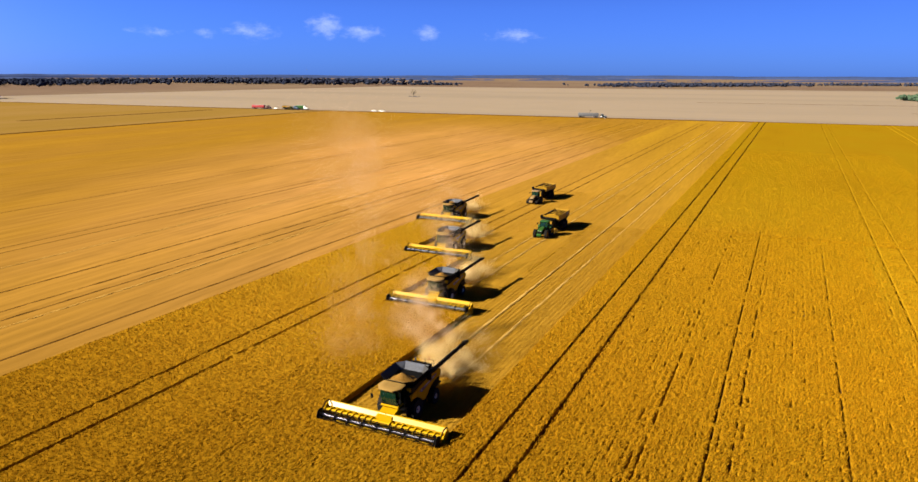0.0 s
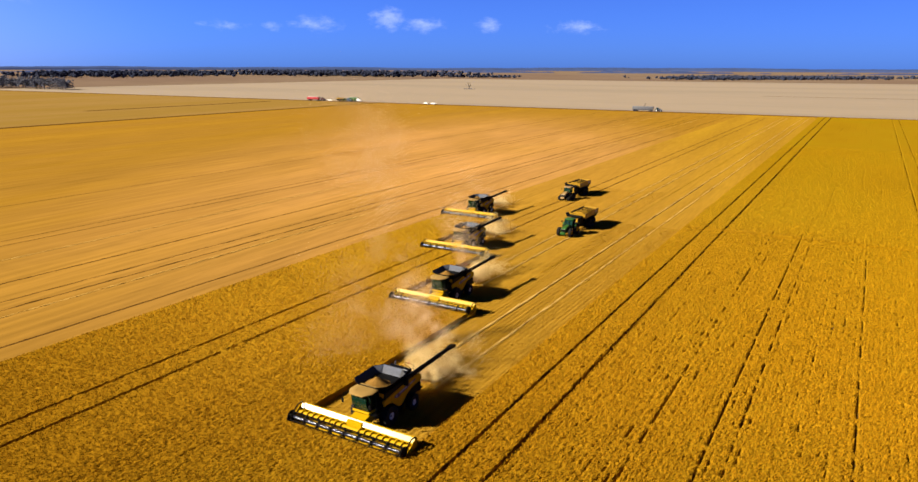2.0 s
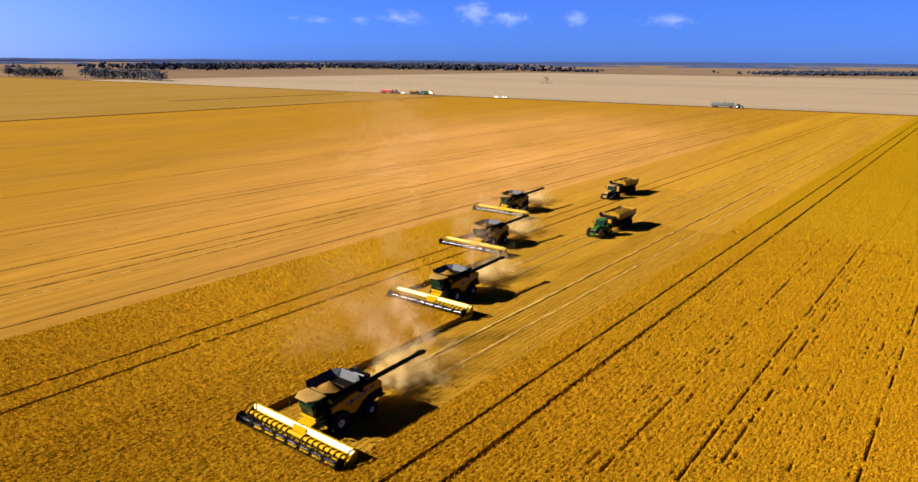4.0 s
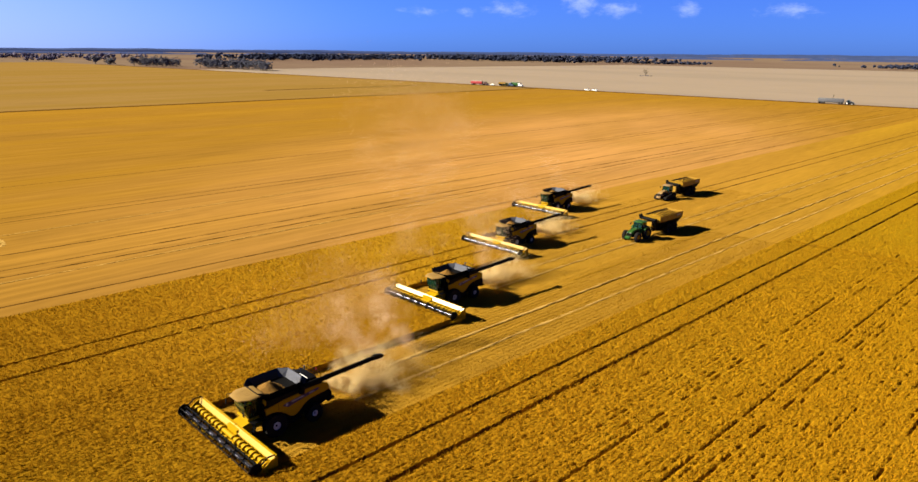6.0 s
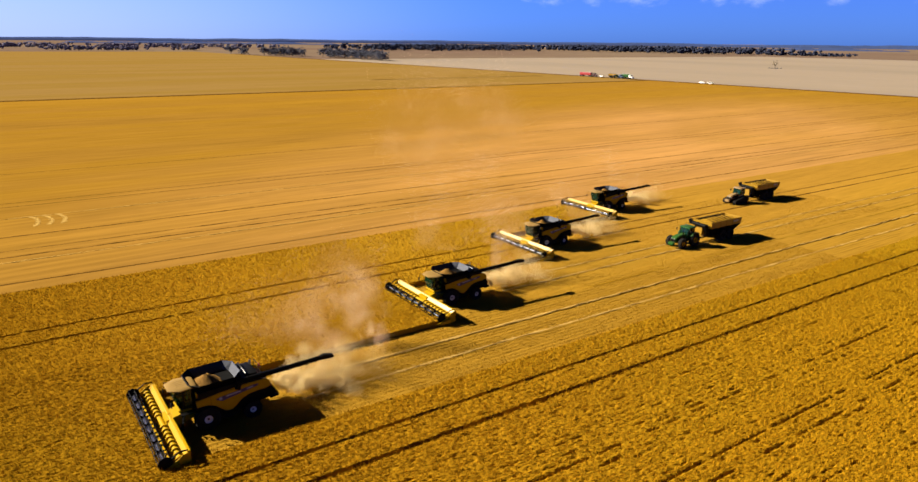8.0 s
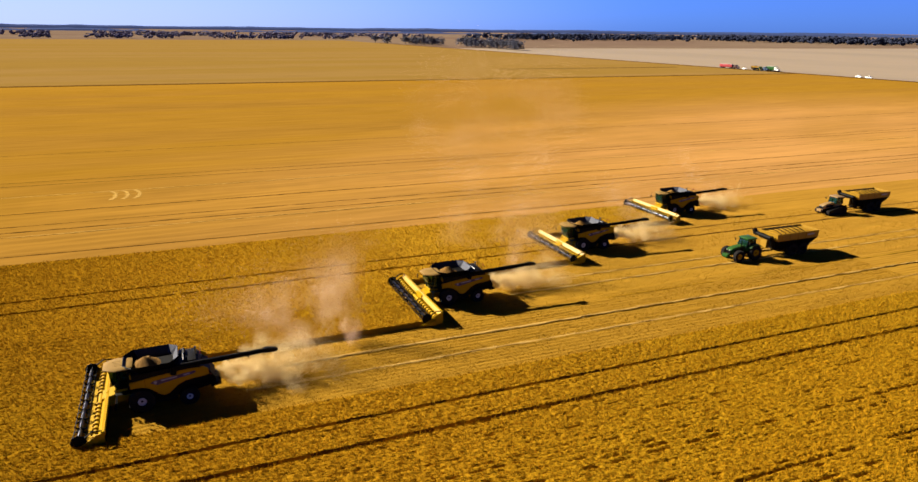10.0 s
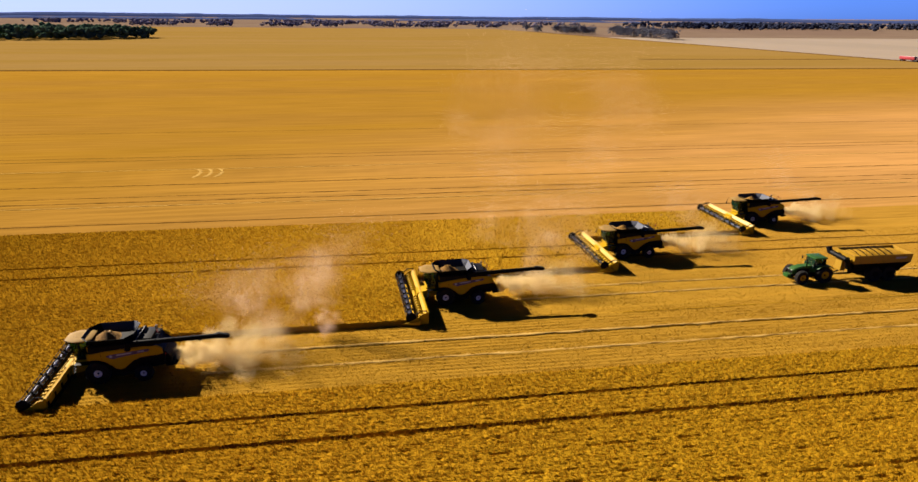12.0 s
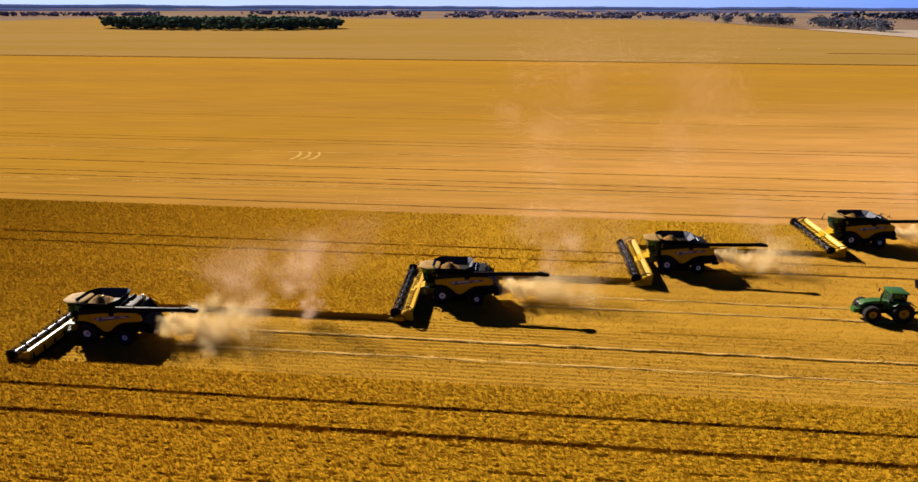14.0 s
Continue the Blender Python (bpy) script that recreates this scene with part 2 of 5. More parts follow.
M_RUBBER = mat("tyre_rubber", (0.00356, 0.0032, 0.0032), 0.9, 0, 0.3, 3.0, 25.0, 0.3, 0.2, second=(0.0124, 0.0078, 0.00427), amount=0.2)
M_STEEL = mat("bare_steel", (0.149, 0.153, 0.167), 0.35, 0.85, 0.15, 2.0, 20.0, 0.05)
M_TANK = mat("dark_tank_liner", (0.00872, 0.00872, 0.0112), 0.6, 0.0, 0.2, 1.5, 12.0, 0.05)
M_RIM = mat("white_rim_paint", (0.42, 0.42, 0.44), 0.5, 0, 0.1, 3.0, 20.0)
M_ROOF = mat("dusty_roof_panel", (0.205, 0.128, 0.04), 0.7, 0, 0.1, 1.5, 14.0, 0.0, 0.05)
M_LINER = mat("bright_liner", (0.048, 0.053, 0.074), 0.7, 0.0, 0.35, 1.5, 9.0, 0.1, 0.2)
M_BEAM = mat("glossy_yellow_paint", (0.34, 0.198, 0.0012), 0.3, 0, 0.06, 1.2, 14.0, 0.0, 0.22)
M_GRAIN = mat("wheat_grain", (0.138, 0.0718, 0.0138), 0.9, 0, 0.3, 3.0, 40.0, 0.5, 0.1)
M_LOAD = mat("golden_wheat_load", (0.26, 0.14, 0.008), 0.9, 0, 0.25, 2.0, 30.0, 0.4, 0.1)
# blue distance haze is mixed into this dark leaf colour
M_SCRUB = mat("hazed_dark_scrub", (0.021, 0.025, 0.045), 0.85, 0, 0.3, 0.3, 2.5, 0.3, 0.0, island=0.4)
# far belts: air haze is mixed into the leaf colour, pale violet
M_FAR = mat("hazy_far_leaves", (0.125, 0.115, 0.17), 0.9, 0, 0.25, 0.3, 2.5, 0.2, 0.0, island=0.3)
M_REEL = mat("dark_steel_tube", (0.10, 0.10, 0.125), 0.32, 0.9, 0.2, 2.0, 20.0)
M_DECAL = mat("dark_blue_decal", (0.0214, 0.0106, 0.0711), 0.4, 0, 0.1, 2.0, 20.0)
M_LETTER = mat("pale_decal", (0.22, 0.214, 0.256), 0.5, 0, 0.1, 2.0, 20.0)
M_RED = mat("red_paint", (0.22, 0.00711, 0.0106), 0.45, 0, 0.12, 1.0, 9.0, dust=0.3)
M_GREEN = mat("green_paint", (0.009, 0.056, 0.006), 0.45, 0, 0.1, 1.5, 14.0, 0.0, 0.25, dust=0.12)
M_BLUE = mat("blue_paint", (0.0214, 0.0569, 0.121), 0.45, 0, 0.12, 1.0, 9.0, dust=0.2)
M_WHITE = mat("white_paint", (0.702, 0.693, 0.675), 0.4, 0, 0.08, 1.0, 9.0)
M_GREY = mat("grey_paint", (0.066, 0.07, 0.083), 0.5, 0.1, 0.12, 1.0, 9.0)
M_TAN = mat("tan_paint", (0.185, 0.114, 0.0391), 0.45, 0, 0.1, 1.0, 10.0, dust=0.4)
M_WINE = mat("dark_red_paint", (0.0427, 0.00711, 0.00711), 0.5, 0, 0.1, 1.0, 10.0)
# leaf colour paled and blued for the air haze before the trees
M_LEAF = mat("hazed_gum_leaves", (0.062, 0.068, 0.100), 0.75, 0, 0.4, 0.3, 2.5, 0.6, 0.1, island=0.5)
M_LEAF2 = mat("mallee_leaves", (0.042, 0.070, 0.046), 0.85, 0, 0.3, 0.1, 1.2, 0.3, 0.0, island=0.4)
M_BARK = mat("grey_bark", (0.0569, 0.0427, 0.032), 0.9, 0, 0.3, 2.0, 12.0, 0.4)
M_HAZE = mat("hazed_forest", (0.0178, 0.0266, 0.0605), 1.0, 0, 0.35, 0.004, 0.03, 0.0, 0.0)


# distance haze painted in: blue base colour and a faint added glow
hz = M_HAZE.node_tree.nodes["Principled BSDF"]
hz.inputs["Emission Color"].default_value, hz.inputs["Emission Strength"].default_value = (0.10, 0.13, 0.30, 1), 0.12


def glass(name, colour):
    m = bpy.data.materials.new(name)
    m.use_nodes = True
    b = m.node_tree.nodes["Principled BSDF"]
    b.inputs["Base Color"].default_value = (*colour, 1)
    b.inputs["Roughness"].default_value, b.inputs["Transmission Weight"].default_value, b.inputs["IOR"].default_value = 0.05, 0.85, 1.3
    return m


def dust_cloth(name, colour, through_light=0.5, vary=0.0, haze_tint=None):
    """Fine chaff that both throws back and lets through the light."""
    m = bpy.data.materials.new(name)
    m.use_nodes = True
    n, l = m.node_tree.nodes, m.node_tree.links
    n.clear()
    out, mix = n.new("ShaderNodeOutputMaterial"), n.new("ShaderNodeMixShader")
    mix.inputs[0].default_value = through_light
    d, t = n.new("ShaderNodeBsdfDiffuse"), n.new("ShaderNodeBsdfTranslucent")
    for s in (d, t):
        s.inputs["Color"].default_value = (*colour, 1)
    if vary:
        g, r, h = n.new("ShaderNodeNewGeometry"), n.new("ShaderNodeMapRange"), n.new("ShaderNodeHueSaturation")
        r.inputs["To Min"].default_value, r.inputs["To Max"].default_value = 1 - vary, 1 + vary
        # the ears take the same painted haze tint
        x = n.new("ShaderNodeMix")
        x.data_type = "RGBA"
        x.inputs[6].default_value, x.inputs[7].default_value = (*colour, 1), (*haze_tint, 1)
        l.new(haze_spread(n, l), x.inputs[0])
        l.new(x.outputs[2], h.inputs["Color"])
        l.new(g.outputs["Random Per Island"], r.inputs["Value"])
        # the ears get the same painted darkening
        l.new(crop_dim(n, l, r.outputs[0]), h.inputs["Value"])
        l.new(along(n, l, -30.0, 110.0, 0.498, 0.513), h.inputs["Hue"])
        for s in (d, t):
            l.new(h.outputs[0], s.inputs["Color"])
    l.new(d.outputs[0], mix.inputs[1])
    l.new(t.outputs[0], mix.inputs[2])
    l.new(mix.outputs[0], out.inputs["Surface"])
    return m


M_DUST = dust_cloth("chaff_dust", (0.68, 0.55, 0.30), 0.5)
M_DRIFT = dust_cloth("drifting_dust", (0.70, 0.525, 0.37))
# the last colour is the haze painted over the ears
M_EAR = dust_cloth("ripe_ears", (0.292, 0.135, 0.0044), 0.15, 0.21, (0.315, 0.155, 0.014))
M_STALK = dust_cloth("cut_stalks", (0.25, 0.137, 0.010), 0.3)
M_GLASS = glass("green_tinted_glass", (0.022, 0.10, 0.055))
M_LAMP = mat("headlamp_lens", (0.249, 0.256, 0.249), 0.15, 0, 0.05, 3.0, 20.0)


# ---- mesh helpers ----
def box(bm, c, size, bevel=0.0, rx=0.0, ry=0.0, rz=0.0):
    m = Matrix.Translation(c) @ Euler((radians(rx), radians(ry), radians(rz))).to_matrix().to_4x4() @ Matrix.Diagonal((*size, 1))
    vs = bmesh.ops.create_cube(bm, size=1, matrix=m)["verts"]
    if bevel:
        es = {e for v in vs for e in v.link_edges}
        bmesh.ops.bevel(bm, geom=list(es), offset=bevel, segments=2, affect="EDGES", profile=0.6)
    return vs


def rod(bm, a, b, r, r2=None, seg=10):
    a, b = Vector(a), Vector(b)
    d = b - a
    m = Matrix.Translation((a + b) / 2) @ d.to_track_quat("Z", "Y").to_matrix().to_4x4()
    return bmesh.ops.create_cone(bm, cap_ends=True, segments=seg, radius1=r, radius2=r if r2 is None else r2, depth=d.length, matrix=m)["verts"]


def pipe(bm, pts, r, seg=6):
    for a, b in zip(pts[:-1], pts[1:]):
        rod(bm, a, b, r, seg=seg)


def prism(bm, yz, x0, x1, bevel=0.0):
    """A polygon in the y-z plane, drawn out from x0 to x1."""
    a = [bm.verts.new((x0, y, z)) for y, z in yz]
    b = [bm.verts.new((x1, y, z)) for y, z in yz]
    fs = [bm.faces.new(a), bm.faces.new(b[::-1])]
    n = len(yz)
    for i in range(n):
        fs.append(bm.faces.new((a[i], b[i], b[(i + 1) % n], a[(i + 1) % n])))
    bmesh.ops.recalc_face_normals(bm, faces=fs)
    if bevel:
        es = {e for f in fs[:2] for e in f.edges}
        bmesh.ops.bevel(bm, geom=list(es), offset=bevel, segments=2, affect="EDGES")


def lathe_x(bm, profile, x, y, z, seg=28, caps=True):
    """Turns (offset along x, radius) pairs round an axis along x."""
    rings = []
    for ox, r in profile:
        rings.append([bm.verts.new((x + ox, y + r * math.cos(2 * math.pi * i / seg), z + r * math.sin(2 * math.pi * i / seg))) for i in range(seg)])
    fs = []
    for p, q in zip(rings[:-1], rings[1:]):
        for i in range(seg):
            fs.append(bm.faces.new((p[i], p[(i + 1) % seg], q[(i + 1) % seg], q[i])))
    for ring in (rings[0], rings[-1]) if caps else ():
        fs.append(bm.faces.new(ring))
    bmesh.ops.recalc_face_normals(bm, faces=fs)


def part(name, bm, material, parent=None, label="", smooth=True):
    me = bpy.data.meshes.new(name)
    bm.to_mesh(me)
    bm.free()
    me.materials.append(material)
    if smooth:
        me.shade_smooth()
        me.set_sharp_from_angle(angle=radians(35))
    ob = new(name, me)
    ob.parent = parent
    return tagged(ob, label)


def B():
    return bmesh.new()


def thing(name, label, category, group="", kind=""):
    return tagged(new(name), label, category, group, kind)


def wheel(parent, x, y, z, r, w, rim_r, rim_mat, side, lugs=22, disc=0.0):
    """A lugged tyre on a dished rim; x is the wheel's middle, side the outer direction."""
    bm = B()
    o = side * w * 0.5
    lathe_x(bm, [(-o * 0.5, rim_r), (o * 0.9, rim_r), (o * 0.95, rim_r * 0.93), (o * 0.72, rim_r * 0.8), (o * 0.6, rim_r * 0.4), (o * 0.58, 0.02)], x, y, z, 24)
    rim = part("wheel", bm, rim_mat, parent)
    bm = B()
    lathe_x(bm, [(-w * 0.40, rim_r * 0.98), (-w * 0.5, rim_r + (r - rim_r) * 0.45), (-w * 0.45, r * 0.95), (-w * 0.25, r * 0.985), (w * 0.25, r * 0.985), (w * 0.45, r * 0.95), (w * 0.5, rim_r + (r - rim_r) * 0.45), (w * 0.40, rim_r * 0.98)], x, y, z, 32, False)
    for i in range(lugs):
        a = 2 * math.pi * i / lugs
        for s in (-1, 1):
            aa = a + (0 if s > 0 else math.pi / lugs)
            box(bm, (x + s * w * 0.24, y + math.cos(aa) * r * 0.99, z + math.sin(aa) * r * 0.99), (w * 0.5, 0.07 * r, 0.06 * r), 0, math.degrees(aa) - 90, 0, 0)
    part("tyre", bm, M_RUBBER, rim, "dusty black lugged rubber tyre")
    bm = B()
    lathe_x(bm, [(o * 0.5, rim_r * 0.3), (o * 0.7, rim_r * 0.27), (o * 0.74, rim_r * 0.1)], x, y, z, 14)
    part("hub_cap", bm, M_BLACK, rim)
    return rim


# ---- land ----
rng = np.random.default_rng(7)
LAT = rng.random((512, 512))


def vnoise(x, y):
    """Smooth value noise on a lattice of 1 unit."""
    xi, yi = np.floor(x).astype(int), np.floor(y).astype(int)
    fx, fy = x - xi, y - yi
    fx, fy = fx * fx * (3 - 2 * fx), fy * fy * (3 - 2 * fy)
    a, b = LAT[xi % 512, yi % 512], LAT[(xi + 1) % 512, yi % 512]
    c, d = LAT[xi % 512, (yi + 1) % 512], LAT[(xi + 1) % 512, (yi + 1) % 512]
    return (a * (1 - fx) + b * fx) * (1 - fy) + (c * (1 - fx) + d * fx) * fy


HARVESTERS = [(0.0, 0.0), (-10.6, 31.56), (-21.16, 56.84), (-31.8, 82.64)]
HALF_CUT = 6.0
FIELD_END = 460.0
CUT_EDGE = -40.8
TRAMS = [9.75, 13.25, -26.55, -23.05, 46.3, 49.8, 82.5, 86.0, 118.8, 122.3]
OLD_TRAMS = [-46.2, -59.0, -62.5, -71.0, -94.0, -97.5, -131.0]


def standing(u, y):
    """Where the wheat still stands: u is the distance across the rows, y along them."""
    ok = (u > CUT_EDGE) & (y < FIELD_END - 4)
    for hx, hy in HARVESTERS:
        hu = hx - SLOPE * hy
        ok &= ~((np.abs(u - hu) < HALF_CUT) & (y > hy - 4.3))
    return ok


def sheet(name, us, ys, height, keep=None, materials=(), pick=None, smooth=True):
    """A height field over lines across and along the rows, as one mesh."""
    U, Y = np.meshgrid(us, ys, indexing="ij")
    nu, ny = U.shape
    idx = np.arange(nu * ny).reshape(nu, ny)
    quads = np.stack([idx[:-1, :-1], idx[1:, :-1], idx[1:, 1:], idx[:-1, 1:]], -1).reshape(-1, 4)
    cu, cy = (U[:-1, :-1] + U[1:, 1:]) / 2, (Y[:-1, :-1] + Y[1:, 1:]) / 2
    Z = height(U, Y)
    if keep is not None:
        k = keep(cu, cy)
        edge = np.zeros((nu, ny), bool)
        for a in (slice(None, -1), slice(1, None)):
            for b in (slice(None, -1), slice(1, None)):
                edge[a, b] |= ~k
        Z = np.where(edge, 0.04, Z)
        quads = quads[k.ravel()]
        cu, cy = cu[k], cy[k]
    used = np.unique(quads)
    back = np.zeros(nu * ny, int)
    back[used] = np.arange(len(used))
    quads = back[quads]
    co = np.stack([U + SLOPE * Y, Y, Z], -1).reshape(-1, 3)[used]
    me = bpy.data.meshes.new(name)
    me.vertices.add(len(co))
    me.vertices.foreach_set("co", co.ravel())
    me.loops.add(quads.size)
    me.loops.foreach_set("vertex_index", quads.ravel())
    me.polygons.add(len(quads))
    me.polygons.foreach_set("loop_start", np.arange(0, quads.size, 4))
    me.polygons.foreach_set("use_smooth", np.full(len(quads), smooth))
    for m in materials:
        me.materials.append(m)
    if pick is not None:
        me.polygons.foreach_set("material_index", pick(cu.ravel(), cy.ravel()).astype(np.int32))
    me.update(calc_edges=True)
    me.validate()
    return new(name, me)


def ground_height(U, Y):
    near = (U > -75) & (U < 7) & (Y > -60) & (Y < 150)
    rows = np.where(np.abs(U) < 6.2, 0.032, 0.016) * (0.4 + vnoise(U * 0.2 + 5, Y * 0.06)) * np.sin(U * 2 * math.pi / 0.62) + 0.05 * (LAT[(U * 41).astype(int) % 512, (Y * 29).astype(int) % 512] - 0.5) + 0.04 * (vnoise(U * 2.2, Y * 0.5) - 0.5) + 0.05 * (vnoise(U * 0.5 + 31, Y * 0.15) - 0.5)
    for hx, hy in HARVESTERS:
        for s in (-1.98, 0.97):
            d = np.abs(U - (hx - SLOPE * hy) - s)
            rows = np.where((d < 0.24) & (Y > hy + 1), rows * 0.3 - 0.06 * (0.5 + vnoise(U * 0.1 + s, Y * 0.5)), rows)
    far = np.maximum(np.hypot(U + 100, Y - 100) - 1500, 0.0)
    return np.where(near, rows, 0.0) + 1.6e-6 * far * far


def ground_pick(u, y):
    x = u + SLOPE * y
    m = np.full(u.shape, 4)                                   # distant paddocks
    m[(y < FIELD_END) & (x > -1650) & (x < 900) & (y > -900)] = 1   # this field
    m[(y < FIELD_END) & (u < -345) & (x > -1650) & (y > -900)] = 2
    m[(u > CUT_EDGE) & (u < 8) & (y > -60) & (y < FIELD_END)] = 0
    m[(y > FIELD_END + 9) & (y < 1650) & (x > -1000) & (x < 1500)] = 3
    m[(y >= FIELD_END) & (y < FIELD_END + 9) & (x > -1400) & (x < 900)] = 5
    m[(np.abs(u + 443) < 4) & (y < 432) & (y > 258)] = 5
    m[(np.abs(u + 345) < 3.6) & (y < FIELD_END) & (y > -900)] = 5
    m[(np.abs(y - 816) < 5) & (x > -40) & (x < 190)] = 4
    m[(np.abs(y - 640) < 4) & (x > 150) & (x < 330)] = 4
    for t in OLD_TRAMS + [-26.55, -23.05]:
        m[(np.abs(u - t) < 0.2) & (y < 430) & (y > -300)] = 5
    return m


far_u = [-4800, -4000, -3000, -2200, -1650, -1400, -1000, -760, -505, -446.5, -439.5, -420, -348.5, -341.5, -310, -250, -200, -160]
tram_u = [v for t in OLD_TRAMS + [-26.55, -23.05] for v in (t - 0.2, t + 0.2)]
us = np.unique(np.concatenate([far_u, np.arange(-4600, -1000, 200), np.arange(1000, 4700, 250), tram_u, np.arange(-75, -7, 0.31), np.arange(-7, 7.4, 0.155), np.arange(8, 60, 2.0), [75, 90, 120, 160, 220, 300, 400, 550, 700, 900, 1500, 2200, 3000, 4000, 4800]]))
ys = np.unique(np.concatenate([[-4800, -3500, -2500, -1600, -900, -600, -400, -300, -200, -130, -90], np.arange(-60, 150, 1.0), [150, 170, 200, 230, 258, 300, 340, 380, 420, 432, FIELD_END, FIELD_END + 9, 500, 560, 636.5, 643.5, 760, 811.5, 820.5, 900, 1100, 1350, 1650, *np.arange(1800, 4800, 200), 4800]]))
ground = sheet("ground", us, ys, ground_height, None, (M_STUBBLE, M_FIELD, M_FIELD2, M_PALE, M_PLAIN, M_SOIL), ground_pick)
tagged(ground, "golden harvested stubble plain with pale paddocks beyond", "ground", kind="structure")


SEAMS = {26.66: 0.34, 28.52: 0.12, 37.2: 0.24, 21.7: 0.1, -9.3: 0.08}


def tram_floor(y, t):
    return (0.24 if t > 40 else 0.30 if t < 0 else 0.20) + 0.5 * np.clip(vnoise(y / 1.3, np.full(y.shape, t * 3.0)) - 0.45, 0, 1)


def crop_height(U, Y):
    row = np.floor(U / 0.62 + 0.5)
    k = row.astype(int) % 512
    across = (0.5 + 0.5 * np.cos((U / 0.62 - row) * 2 * math.pi)) ** 4
    patch = np.clip(vnoise(U * 0.09 + 3, Y * 0.035 + 8) * 2.0 - 0.5, 0, 1)
    weak = np.clip((LAT[k, 77] - 0.45) * 2.2, 0.0, 1.0) * np.clip((U - 5) / 12, 0.15, 1.0)
    speck = np.clip((vnoise(row * 7, Y / 0.42) - 0.90 + 0.10 * weak + 0.07 * patch) * 9, 0, 1)
    dash = np.clip((vnoise(row * 3 + 40, Y / 1.9) - 0.88 + 0.14 * weak) * 7, 0, 1) * np.clip((vnoise(row * 5 + 9, Y / 0.5) - 0.35) * 5, 0, 1)
    for su, amount in SEAMS.items():
        s = np.clip((vnoise(row * 11 + 5, Y / 1.1) - 0.62 + amount * 1.3) * 6, 0, 1)
        dash = np.where(np.abs(row - round(su / 0.62)) < 0.5, np.maximum(dash, s), dash)
    gap = np.maximum(speck * (0.35 + 0.4 * patch + 0.25 * weak), dash) * np.clip((U - 2) / 22, 0.15, 1.0)
    gap = np.where(Y > 95, np.clip(vnoise(row * 3 + 40, Y / 30.0) - 0.6, 0, 1) * weak * 0.7, gap)
    near = np.clip((160 - Y) / 100, 0, 1)
    z = 0.56 + 0.05 * (vnoise(U * 3.3, Y * 2.6) - 0.5) * near + 0.03 * (vnoise(U * 0.9 + 9, Y * 0.6) - 0.5) * near
    furrow = 0.08 * np.clip(vnoise(row * 9 + 60, Y * 3.1) * 1.6 - 0.5, 0.0, 1) * np.clip(vnoise(U * 0.15 + 20, Y * 0.1) * 1.8 - 0.3, 0.25, 1) * np.clip((U + 45) / 60, 0.4, 1.0) * near
    z = np.maximum(z - np.maximum(gap * 0.42, furrow) * across, 0.03) + (LAT[(U * 37).astype(int) % 512, (Y * 53).astype(int) % 512] - 0.5) * 0.10 * near
    for t in TRAMS:
        hit = np.abs(U - t) < 0.16
        z[hit] = tram_floor(Y[hit], t)
    return z


def crop_pick(u, y):
    """Earth, darkened for the shade down there, shows where the crop is missing."""
    low = (crop_height(u, y) < 0.25) & (u < 45.9) & (y > -48)
    for t in TRAMS:
        hit = np.abs(u - t) < 0.2
        low[hit] |= tram_floor(y[hit], t) < 0.24
    return np.where(low, 1, 0)


tram_lines = [v for t in TRAMS for v in (t - 0.26, t - 0.15, t, t + 0.15, t + 0.26)]
us = np.unique(np.concatenate([[CUT_EDGE], np.arange(-164, -60) * 0.248, np.arange(-120, 371) * 0.124, tram_lines, np.arange(50, 130, 1.5), [135, 150, 180, 220, 300, 420, 600, 800]]))
ys = np.unique(np.concatenate([[-400, -300, -220, -160, -120, -90, -70], np.arange(-48, 95, 0.23), np.cumsum(np.linspace(0.3, 9.5, 75)) + 95]))
ys = np.concatenate([ys[ys < FIELD_END - 6], [FIELD_END - 5]])
crop = sheet("wheat_crop", us, ys, crop_height, standing, (M_CROP, M_EARTH), crop_pick, False)
tagged(crop, "standing ripe golden wheat crop with sown rows and tramlines", "wheat crop", kind="stuff")


def ears(n, u0, u1, y0, y1, size, seed):
    """Upright tufts of wheat heads over the standing crop."""
    g = np.random.default_rng(seed)
    u, y = g.uniform(u0, u1, n), y0 + (y1 - y0) * (g.random(n) if y0 < 80 else g.random(n) ** 1.7)
    k = standing(u, y)
    for t in TRAMS:
        k &= np.abs(u - t) > 0.12
    u, y = u[k], y[k]
    z = crop_height(u, y)
    k = z > 0.46
    u, y, z = u[k], y[k], z[k]
    n = len(u)
    a = g.uniform(0, math.pi, n)
    s = size * g.uniform(0.6, 1.4, n)
    d = np.stack([np.cos(a), np.sin(a), np.zeros(n)], -1) * (s * 0.2)[:, None]
    base = np.stack([u + SLOPE * y, y, z - 0.10], -1)
    tip = base + np.stack([g.normal(0, 0.25, n) * s, g.normal(0, 0.25, n) * s, s + 0.08], -1)
    return np.stack([base - d, base + d, tip], 1).reshape(-1, 3)


tufts = np.concatenate([ears(370000, 6, 44, -46, 92, 0.18, 1), ears(170000, CUT_EDGE, 6, -48, 32, 0.19, 2), ears(25000, CUT_EDGE, -10, 32, 80, 0.24, 7), ears(90000, 6, 66, 90, 260, 0.24, 3), ears(20000, 62, 90, 85, 220, 0.25, 6), ears(30000, 44, 62, -40, 90, 0.22, 5)])
me = bpy.data.meshes.new("wheat_heads")
me.vertices.add(len(tufts))
